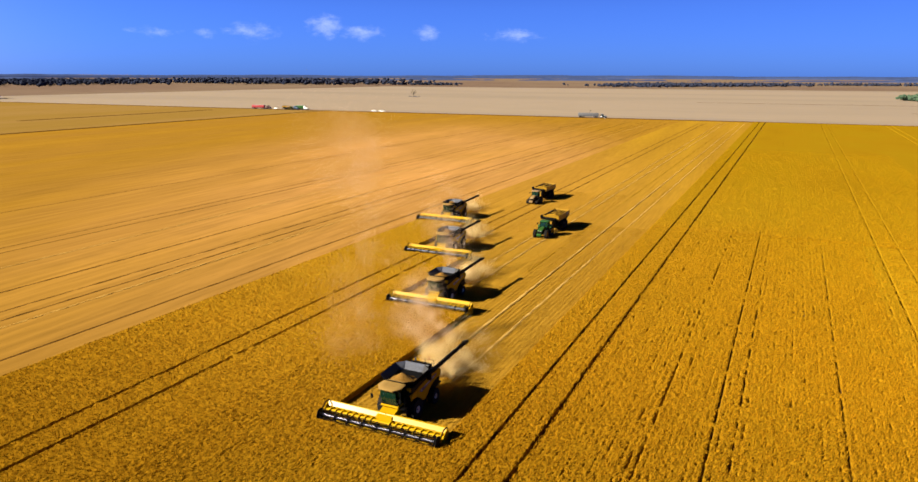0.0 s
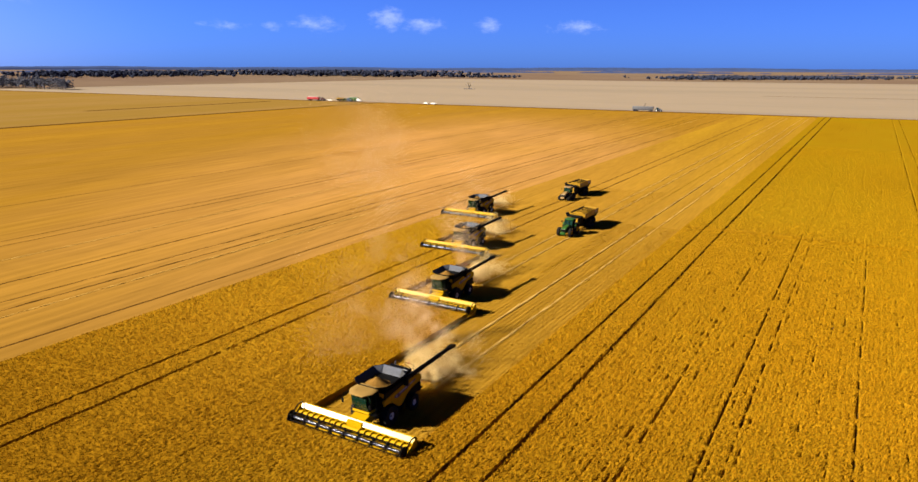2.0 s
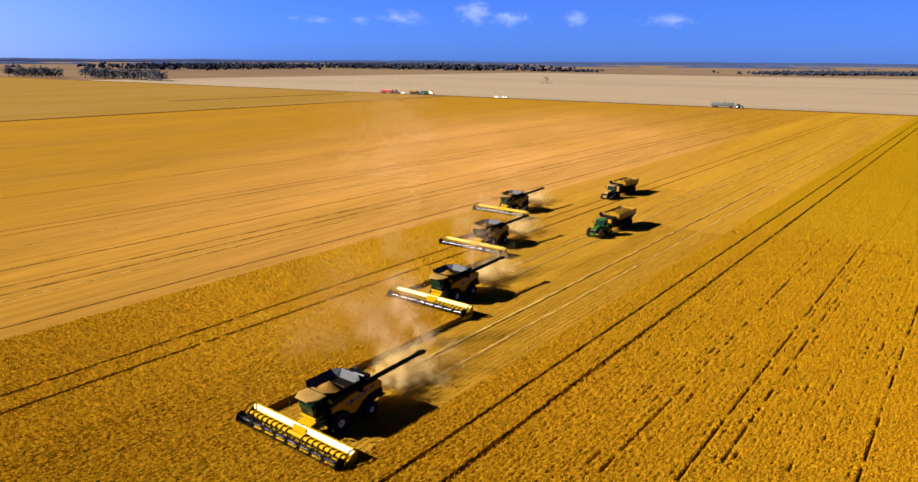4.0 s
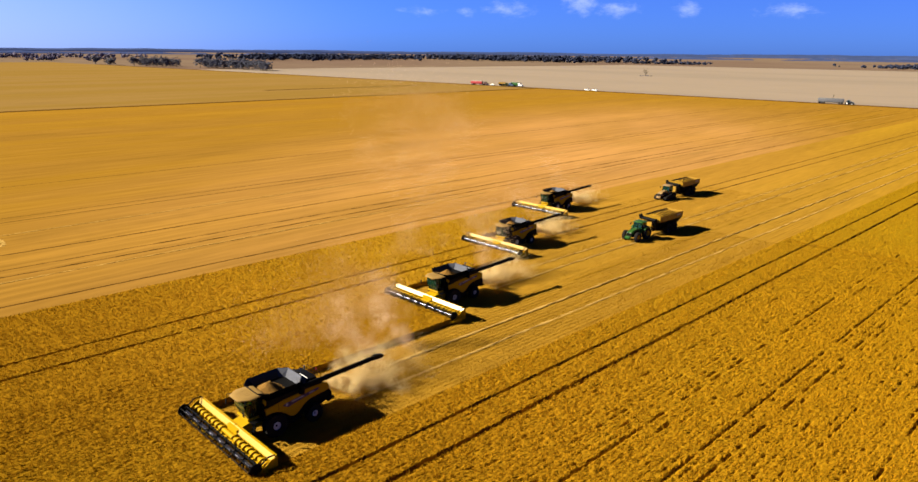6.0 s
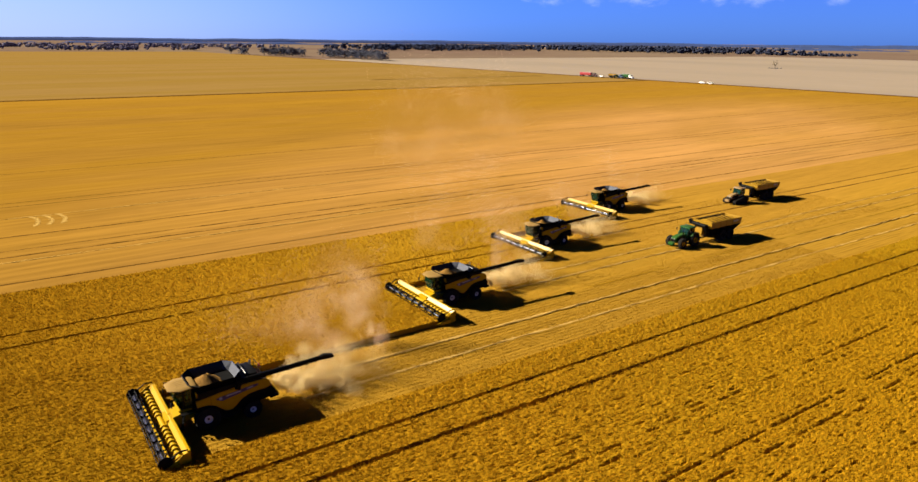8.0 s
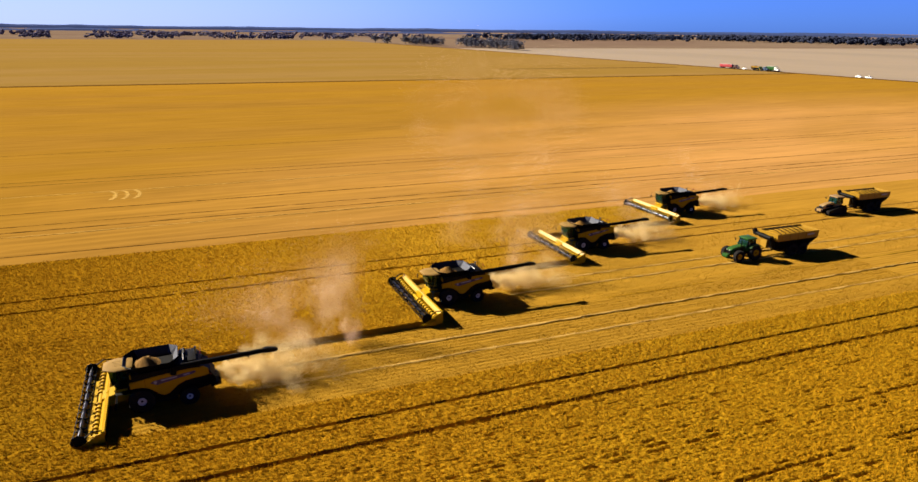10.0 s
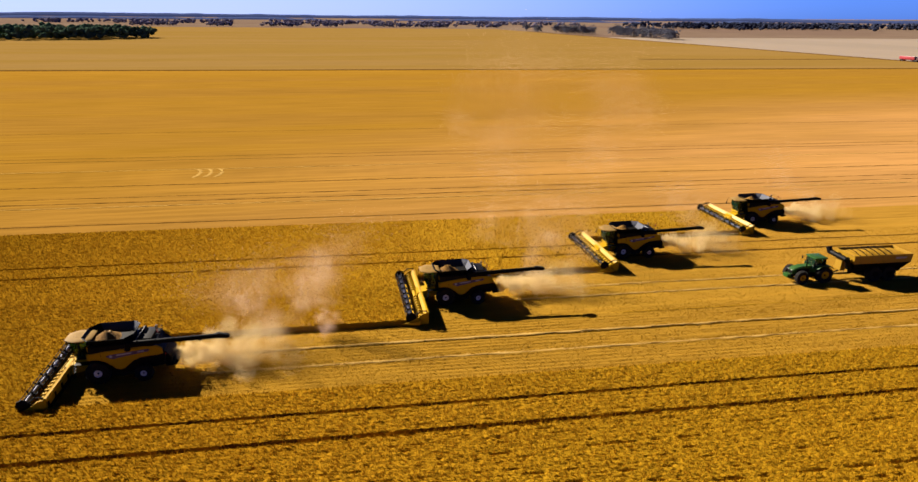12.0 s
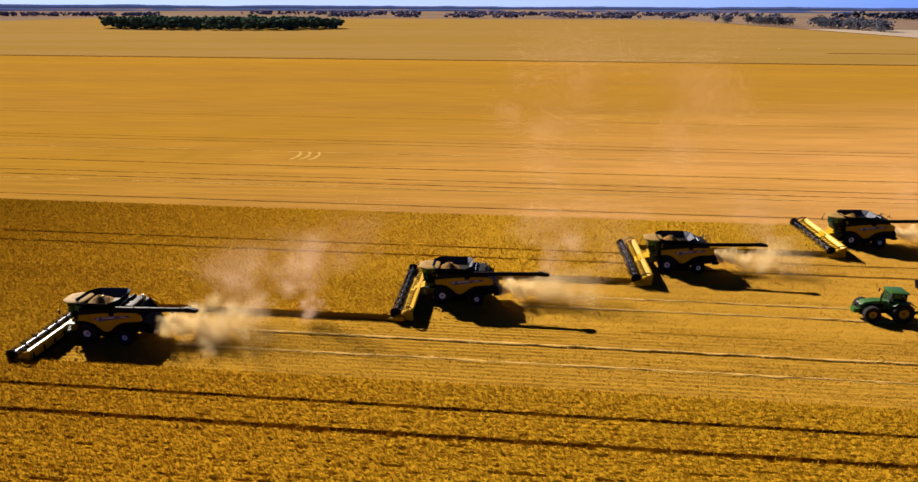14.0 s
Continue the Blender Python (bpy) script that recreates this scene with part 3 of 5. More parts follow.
me.vertices.foreach_set("co", tufts.ravel())
me.loops.add(len(tufts))
me.loops.foreach_set("vertex_index", np.arange(len(tufts)))
me.polygons.add(len(tufts) // 3)
me.polygons.foreach_set("loop_start", np.arange(0, len(tufts), 3))
me.materials.append(M_EAR)
me.update(calc_edges=True)
tagged(new("wheat_heads", me), "upright ripe wheat heads over the standing crop", "wheat crop", kind="stuff")


def stubble(n, u0, u1, y0, y1, size, seed):
    """Short cut stalks standing in their rows behind the harvesters."""
    g = np.random.default_rng(seed)
    u, y = g.uniform(u0, u1, n), g.uniform(y0, y1, n)
    u = np.round(u / 0.31) * 0.31 + g.normal(0, 0.06, n)
    k = ~standing(u, y) & (u > CUT_EDGE)
    u, y = u[k], y[k]
    n = len(u)
    a = g.uniform(0, math.pi, n)
    s = size * g.uniform(0.5, 1.5, n)
    d = np.stack([np.cos(a), np.sin(a), np.zeros(n)], -1) * (s * 0.35)[:, None]
    base = np.stack([u + SLOPE * y, y, np.zeros(n)], -1)
    tip = base + np.stack([g.normal(0, 0.3, n) * s, g.normal(0, 0.3, n) * s, s], -1)
    return np.stack([base - d, base + d, tip], 1).reshape(-1, 3)


cut = np.concatenate([stubble(85000, -7, 6.5, -3, 90, 0.08, 11), stubble(60000, -30, -7, 30, 130, 0.085, 12)])
me = bpy.data.meshes.new("stubble_stalks")
me.vertices.add(len(cut))
me.vertices.foreach_set("co", cut.ravel())
me.loops.add(len(cut))
me.loops.foreach_set("vertex_index", np.arange(len(cut)))
me.polygons.add(len(cut) // 3)
me.polygons.foreach_set("loop_start", np.arange(0, len(cut), 3))
me.materials.append(M_STALK)
me.update(calc_edges=True)
tagged(new("stubble_stalks", me), "short cut wheat stalks in rows behind the harvesters", "stubble", kind="stuff")


def windrow(u, y0, y1, w, h, seed):
    """A low mound of pale straw left along a row."""
    n = int((y1 - y0) / 0.8)
    y = np.linspace(y0, y1, n)
    off = (vnoise(y * 0.3, np.full(n, seed * 3.7)) - 0.5) * 0.10
    wid = w * (0.25 + 1.3 * vnoise(y * 0.9, np.full(n, seed * 5.1)))
    hh = h * (0.4 + 1.2 * vnoise(y * 1.3, np.full(n, seed * 8.3)))
    vs, fs = [], []
    for i in range(n):
        for s, k in ((-1, 0.0), (-0.5, 0.8), (0, 1.0), (0.5, 0.75), (1, 0.0)):
            vs.append((u + off[i] + s * wid[i] + SLOPE * y[i], y[i], 0.03 + hh[i] * k))
    for i in range(n - 1):
        for j in range(4):
            a = i * 5 + j
            fs.append((a, a + 1, a + 6, a + 5))
    g = np.random.default_rng(int(seed * 10) + 500)
    for _ in range(int((y1 - y0) * 14)):
        yy = y0 + (y1 - y0) * g.random() ** 1.5
        p = np.array((u + g.normal(0, w * 1.1) + SLOPE * yy, yy, 0.05 + 0.04 * g.random()))
        k = len(vs)
        vs += [tuple(p + g.normal(0, 0.07, 3) * (1, 1, 0.05)) for _ in range(3)]
        fs.append((k, k + 1, k + 2))
    me = bpy.data.meshes.new("straw_windrow")
    me.from_pydata(vs, [], fs)
    me.materials.append(M_STRAW)
    return tagged(new("straw_windrow", me), "thin pale straw windrow lying on cut stubble", "straw", "straw windrows", "stuff")


for i, u in enumerate((-2.35, 1.2, -13.7, -10.85)):
    windrow(u, HARVESTERS[i // 2][1] + 8, FIELD_END - 12, 0.15, 0.06, i * 1.7 + 0.4)
for i, u in enumerate((-56.3, -84.0)):
    windrow(u, -160, FIELD_END - 60, 0.10, 0.02, 20 + i)


# three pale curved marks of spilt straw on the old stubble
for k in range(3):
    g = np.random.default_rng(300 + k)
    vs, fs = [], []
    for _ in range(600):
        a = g.uniform(-1.1, 1.1)
        p = np.array((-80.4 + 4.0 * math.sin(a) + g.normal(0, 0.14), -5.6 + 2.0 * k + 1.6 * math.cos(a) + g.normal(0, 0.14), 0.03))
        n = len(vs)
        vs += [tuple(p + g.normal(0, 0.12, 3) * (1, 1, 0.02)) for _ in range(3)]
        fs.append((n, n + 1, n + 2))
    me = bpy.data.meshes.new("straw_patch")
    me.from_pydata(vs, [], fs)
    me.materials.append(M_STRAW)
    tagged(new("straw_patch", me), "small curved patch of pale spilt straw", "straw", "curved straw patches", "stuff")


# ---- combine harvester ----
def harvester():
    h = thing("combine_harvester", "yellow and black combine harvester with wide grain header, dusty", "combine harvester", "combine harvesters in echelon")
    # body core
    bm = B()
    prism(bm, [(-0.75, 1.5), (-0.75, 3.0), (4.6, 3.0), (5.3, 2.5), (5.3, 1.35), (4.6, 1.1), (2.4, 0.75), (0.4, 0.75)], -1.42, 1.42, 0.05)
    part("chassis_body", bm, M_BLACK, h, "black separator body in the shade")
    # side panels with wheel arches
    top = [(-0.72, 2.10), (-0.80, 2.66), (0.9, 2.90), (3.4, 3.12), (4.8, 3.10), (5.18, 2.86), (5.22, 2.36)]
    low = [(4.75, 2.25), (4.1, 2.22), (3.4, 2.12), (2.8, 1.86), (2.4, 1.5), (2.05, 1.22), (1.72, 1.14), (1.4, 1.24), (1.05, 1.58), (0.6, 1.92), (0.1, 2.1), (-0.35, 2.14)]
    for s in (1, -1):
        bm = B()
        prism(bm, top + low, s * 1.44, s * 1.66, 0.04)
        pnl = part("side_panel", bm, M_YELLOW, h, "curved yellow side shield with wheel arches")
        bm = B()
        prism(bm, [(1.25, 2.14), (0.70, 2.42), (0.95, 2.54), (4.1, 2.90), (4.25, 2.78), (4.1, 2.66), (1.75, 2.26)], s * 1.655, s * 1.668)
        dec = part("decal", bm, M_DECAL, pnl, "dark blue stripe decal")
        bm = B()
        prism(bm, [(1.55, 2.43), (1.55, 2.545), (2.75, 2.675), (2.75, 2.56)], s * 1.664, s * 1.674)
        prism(bm, [(3.25, 2.615), (3.25, 2.72), (3.75, 2.775), (3.75, 2.67)], s * 1.664, s * 1.674)
        lathe_x(bm, [(0.0, 0.13), (s * 0.012, 0.13)], s * 1.664, 1.12, 2.40, 14)
        part("decal_bar", bm, M_LETTER, pnl)
        bm = B()
        box(bm, (s * 1.662, 0.35, 2.40), (0.012, 0.02, 0.70))
        part("panel_seam", bm, M_PLASTIC, pnl)
    # upper black side band
    bm = B()
    prism(bm, [(-0.6, 2.52), (-0.6, 3.3), (3.2, 3.42), (4.5, 3.28), (4.8, 2.92), (0.9, 2.68)], -1.6, 1.6, 0.05)
    part("upper_body", bm, M_PLASTIC, h, "black upper tank and engine casing")
    # grain tank extension: four flared flaps
    z0, z1 = 3.32, 3.94
    inn = [(-0.95, -0.5), (0.95, -0.5), (1.35, -0.1), (1.35, 2.2), (0.95, 2.6), (-0.95, 2.6), (-1.35, 2.2), (-1.35, -0.1)]
    out = [(-1.0, -1.15), (1.0, -1.15), (1.80, -0.45), (1.80, 2.35), (1.05, 3.0), (-1.05, 3.0), (-1.80, 2.35), (-1.80, -0.45)]
    rise = (0.0, 0.0, 0.02, 0.06, 0.14, 0.14, 0.06, 0.02)
    tank = thing_part(h, "grain_tank", M_TANK, [], "open grain tank extension, grey inside")
    for i in range(8):
        j = (i + 1) % 8
        (ax, ay), (bx, by), (cx, cy), (dx, dy) = inn[i], inn[j], out[j], out[i]
        for nm, mt, off in (("flap", M_BLACK, 0.0), ("flap_liner", M_LINER if i in (4, 5) else M_TANK if i in (3, 6) else M_PLASTIC, 0.022)):
            bm = B()
            cen = Vector((0, 1.0, 0))
            quad = [Vector((ax, ay, z0)), Vector((bx, by, z0)), Vector((cx, cy, z1 + rise[j])), Vector((dx, dy, z1 + rise[i]))]
            nrm = (quad[1] - quad[0]).cross(quad[3] - quad[0]).normalized()
            mid = sum(quad, Vector()) / 4
            if nrm.dot(cen + Vector((0, 0, 3.8)) - mid) < 0:
                nrm = -nrm
            a = [bm.verts.new(q + nrm * off) for q in quad]
            b = [bm.verts.new(q + nrm * (off + 0.02)) for q in quad]
            fs = [bm.faces.new(a), bm.faces.new(b[::-1])] + [bm.faces.new((a[k], b[k], b[(k + 1) % 4], a[(k + 1) % 4])) for k in range(4)]
            bmesh.ops.recalc_face_normals(bm, faces=fs)
            part(nm, bm, mt, tank, "", False)
    bm = B()
    box(bm, (0, 1.0, 3.34), (2.7, 3.1, 0.03))
    part("tank_floor", bm, M_BLACK, tank)
    bm = B()
    n, m_ = 14, 10
    g = [[bm.verts.new((-1.3 + 2.6 * i / n, -0.5 + 2.2 * j / m_, 3.31 + 0.80 * max(0.0, 1 - math.hypot((i / n - 0.5) * 1.9, (j / m_ - 0.45) * 1.8)) ** 1.2 + 0.05 * random.random())) for j in range(m_ + 1)] for i in range(n + 1)]
    for i in range(n):
        for j in range(m_):
            bm.faces.new((g[i][j], g[i + 1][j], g[i + 1][j + 1], g[i][j + 1]))
    part("grain_heap", bm, M_GRAIN, tank, "heap of harvested wheat grain")
    bm = B()
    rod(bm, (-0.25, 0.1, 3.4), (-0.25, 0.7, 3.84), 0.11, seg=12)
    box(bm, (-0.25, 0.73, 3.84), (0.26, 0.16, 0.14), 0.03)
    part("bubble_auger", bm, M_YELLOW2, tank, "yellow tank filling auger")
    bm = B()
    pipe(bm, [(x, y, z1 + 0.01 + e) for (x, y), e in zip(out + out[:1], rise + rise[:1])], 0.025)
    part("tank_rim", bm, M_BLACK, tank)
    # engine deck at the back
    bm = B()
    box(bm, (0, 3.75, 3.5), (2.3, 1.2, 0.28), 0.06)
    box(bm, (-0.5, 3.3, 3.66), (1.0, 0.5, 0.3), 0.05, rx=25)
    part("engine_cover", bm, M_PLASTIC, h, "black ribbed engine cover")
    bm = B()
    box(bm, (0.7, 3.22, 3.68), (1.2, 0.05, 0.55), 0.02, rx=-38)
    part("intake_screen", bm, M_GREY, h, "pale grey slanted cooling screen")
    bm = B()
    rod(bm, (-0.7, 4.35, 3.3), (-0.7, 4.35, 3.95), 0.09)
    part("exhaust_pipe", bm, M_STEEL, h)
    for xx, yy in ((1.1, 4.75), (0.2, 4.75), (-1.0, 4.75)):
        bm = B()
        rod(bm, (xx, yy, 2.9), (xx, yy, 3.85), 0.022, seg=6)
        part("rail_post", bm, M_BLACK, h)
    bm = B()
    pipe(bm, [(1.1, 4.75, 3.85), (-1.0, 4.75, 3.85)], 0.022)
    pipe(bm, [(1.1, 4.75, 3.45), (-1.0, 4.75, 3.45)], 0.018)
    part("guard_rail", bm, M_BLACK, h)
    bm = B()
    rod(bm, (0.6, 4.72, 3.85), (0.6, 4.72, 3.95), 0.06, seg=10)
    rod(bm, (0.6, 4.72, 3.95), (0.6, 4.72, 4.12), 0.055, 0.04, seg=10)
    part("beacon", bm, M_RED, h, "red warning beacon")
    # straw hood, chopper and spreader
    bm = B()
    prism(bm, [(4.6, 2.5), (5.35, 2.35), (5.75, 1.7), (5.7, 1.25), (4.9, 1.05), (4.3, 1.3)], -1.25, 1.25, 0.05)
    part("straw_hood", bm, M_BLACK, h, "black straw hood at the tail")
    bm = B()
    prism(bm, [(5.2, 1.35), (5.9, 1.25), (6.05, 1.05), (5.3, 0.95)], -1.3, 1.3, 0.03)
    for i in range(7):
        box(bm, (-1.05 + i * 0.35, 5.85, 1.05), (0.03, 0.6, 0.25), 0, rz=(i - 3) * 9)
    part("straw_spreader", bm, M_BLACK, h)
    for s in (1, -1):
        bm = B()
        box(bm, (s * 1.2, 5.35, 2.15), (0.2, 0.06, 0.12), 0.02)
        part("tail_lamp", bm, M_RED, h)
    # axles and wheels
    bm = B()
    rod(bm, (-1.7, 0, 1.05), (1.7, 0, 1.05), 0.2)
    box(bm, (0, 0, 1.05), (1.6, 0.6, 0.5), 0.06)
    part("front_axle", bm, M_BLACK, h)
    bm = B()
    rod(bm, (-1.6, 3.56, 0.72), (1.6, 3.56, 0.72), 0.13)
    part("rear_axle", bm, M_BLACK, h)
    for s in (1, -1):
        # added black block that stands in for shade between the wheels
        bm = B()
        prism(bm, [(0.95, 0.5), (0.8, 1.3), (1.3, 1.75), (2.2, 1.75), (2.7, 1.3), (2.6, 0.5), (1.8, 0.35)], s * 0.9, s * 1.4, 0.06)
        part("shade_block", bm, M_PLASTIC, h, "black block added for the shade between the wheels")
        wheel(h, s * 1.56, 0, 1.0, 1.0, 0.78, 0.33, M_RIM, s)
        wheel(h, s * 1.68, 3.56, 0.76, 0.76, 0.58, 0.26, M_RIM, s, 20)
    # cab
    bm = B()
    prism(bm, [(-0.8, 1.72), (-1.72, 1.72), (-1.86, 1.85), (-1.86, 2.0), (-0.8, 2.0)], -0.86, 0.86, 0.04)
    cab = part("cab", bm, M_BLACK, h, "black cab base below green-tinted glass")
    bm = B()
    prism(bm, [(-1.0, 1.70), (-1.92, 1.70), (-2.00, 1.80), (-1.96, 1.93), (-1.0, 1.93)], -0.92, 0.92, 0.04)
    part("cab_sill", bm, M_YELLOW, cab, "curved yellow sill below the windscreen")
    bm = B()
    prism(bm, [(-0.80, 2.0), (-1.84, 2.0), (-2.16, 2.7), (-2.2, 3.6), (-0.80, 3.6)], -0.84, 0.84, 0.06)
    bmesh.ops.delete(bm, geom=[f for f in bm.faces if abs(f.normal.z) > 0.95 and f.calc_area() > 0.8], context="FACES")
    part("cab_glass", bm, M_GLASS, cab, "green-tinted wraparound cab glass")
    bm = B()
    for xx, yy in ((0.88, -0.85), (-0.88, -0.85), (0.88, -1.55), (-0.88, -1.55)):
        box(bm, (xx, yy, 2.84), (0.07, 0.1, 1.52), 0.01)
    box(bm, (0, -0.78, 2.84), (1.7, 0.05, 1.52), 0.01)
    part("cab_pillars", bm, M_PLASTIC, cab)
    bm = B()
    box(bm, (0, -1.25, 2.25), (0.55, 0.5, 0.15), 0.05)
    box(bm, (0, -1.05, 2.65), (0.52, 0.14, 0.7), 0.05, rx=-8)
    part("seat", bm, M_PLASTIC, cab)
    bm = B()
    rod(bm, (0, -1.72, 2.0), (0, -1.7, 2.5), 0.06)
    lathe_x(bm, [(-0.2, 0.03), (0.2, 0.03)], 0, -1.69, 2.52, 10)
    box(bm, (-0.55, -1.5, 2.35), (0.22, 0.7, 0.5), 0.05)
    part("console", bm, M_PLASTIC, cab)
    bm = B()
    pts = [(-0.72, -0.80), (0.72, -0.80), (1.0, -1.15), (1.06, -2.1), (0.62, -2.86), (-0.62, -2.86), (-1.06, -2.1), (-1.0, -1.15)]
    rings = [[bm.verts.new((x * k * 1.1, -1.45 + (y + 1.75) * k, z)) for x, y in pts] for z, k in ((3.60, 0.95), (3.64, 1.04), (3.71, 1.04), (3.77, 0.94), (3.79, 0.6))]
    for p, q in zip(rings[:-1], rings[1:]):
        for i in range(8):
            bm.faces.new((p[i], p[(i + 1) % 8], q[(i + 1) % 8], q[i]))
    bm.faces.new(rings[-1])
    bm.faces.new(rings[0][::-1])
    for i in range(4):
        box(bm, (-0.42 + 0.28 * i, -1.4, 3.788), (0.05, 1.1, 0.03), 0.01)
    roof = part("cab_roof", bm, M_ROOF, cab, "dusty pale cab roof with front overhang")
    for xx in (-0.6, -0.35, 0.35, 0.6):
        bm = B()
        box(bm, (xx, -2.42, 3.66), (0.18, 0.08, 0.1), 0.02)
        part("work_light", bm, M_LAMP, cab)
    for s in (1, -1):
        bm = B()
        pipe(bm, [(s * 0.95, -2.1, 3.6), (s * 1.45, -2.45, 3.5), (s * 1.45, -2.5, 3.0)], 0.02)
        box(bm, (s * 1.45, -2.57, 2.85), (0.22, 0.06, 0.42), 0.02)
        part("mirror", bm, M_PLASTIC, cab)
    # platform, ladder and rails by the cab
    bm = B()
    box(bm, (1.22, -1.3, 1.72), (0.6, 1.2, 0.05), 0.01)
    part("platform", bm, M_BLACK, h)
    bm = B()
    for xx in (1.30, 1.72):
        rod(bm, (xx, -2.0, 0.55), (xx, -1.75, 1.72), 0.025, seg=6)
    for i in range(5):
        box(bm, (1.51, -1.98 + 0.05 * i, 0.62 + 0.26 * i), (0.42, 0.16, 0.03))
    part("ladder", bm, M_BLACK, h, "black access ladder")
    bm = B()
    pipe(bm, [(1.5, -0.75, 1.75), (1.5, -0.75, 2.75), (1.5, -1.7, 2.75), (1.5, -1.9, 1.75)], 0.022)
    pipe(bm, [(1.5, -0.75, 2.25), (1.5, -1.8, 2.25)], 0.018)
    part("handrail", bm, M_BLACK, h)
    for s in (1, -1):
        bm = B()
        box(bm, (s * 1.3, -0.66, 3.12), (0.42, 0.1, 0.42), 0.03)
        part("front_panel", bm, M_YELLOW, h)
    # unloading auger, swung back along the side
    bm = B()
    rod(bm, (1.72, 2.5, 2.9), (1.72, 2.6, 3.5), 0.24, seg=14)
    rod(bm, (1.72, 2.45, 3.5), (1.98, 9.75, 3.83), 0.22, 0.19, seg=14)
    for i in range(5):
        t = 0.12 + i * 0.2
        rod(bm, (1.72 + 0.26 * t, 2.45 + 7.3 * t, 3.5 + 0.33 * t), (1.72 + 0.26 * t, 2.53 + 7.3 * t, 3.5 + 0.33 * t), 0.245, seg=14)
    aug = part("unloading_auger", bm, M_BLACK, h, "long black unloading auger folded back")
    bm = B()
    prism(bm, [(9.6, 4.02), (9.95, 4.1), (10.75, 3.92), (10.85, 3.72), (10.6, 3.62), (9.6, 3.66)], 1.78, 2.2, 0.05)
    part("spout", bm, M_PLASTIC, aug, "black rubber discharge spout")
    bm = B()
    pipe(bm, [(1.9, 4.0, 3.42), (1.98, 9.2, 3.6)], 0.03)
    for yy in (5.2, 6.8, 8.4):
        box(bm, (1.93, yy, 3.5), (0.06, 0.18, 0.16), 0.01)
    part("hose_run", bm, M_PLASTIC, aug)
    bm = B()
    pipe(bm, [(1.55, 2.6, 3.4), (1.62, 6.2, 3.55)], 0.05, 8)
    part("auger_cradle", bm, M_STEEL, h)
    # feeder house
    bm = B()
    prism(bm, [(-0.5, 1.05), (-0.5, 1.66), (-1.3, 1.69), (-2.95, 1.28), (-2.95, 0.42)], -0.82, 0.82, 0.04)
    part("feeder_house", bm, M_YELLOW, h, "yellow sloping feeder house")
    header(h)
    return h


def thing_part(parent, name, material, _, label=""):
    bm = B()
    box(bm, (0, 1.0, 3.31), (2.72, 3.12, 0.02))
    return part(name, bm, material, parent, label)


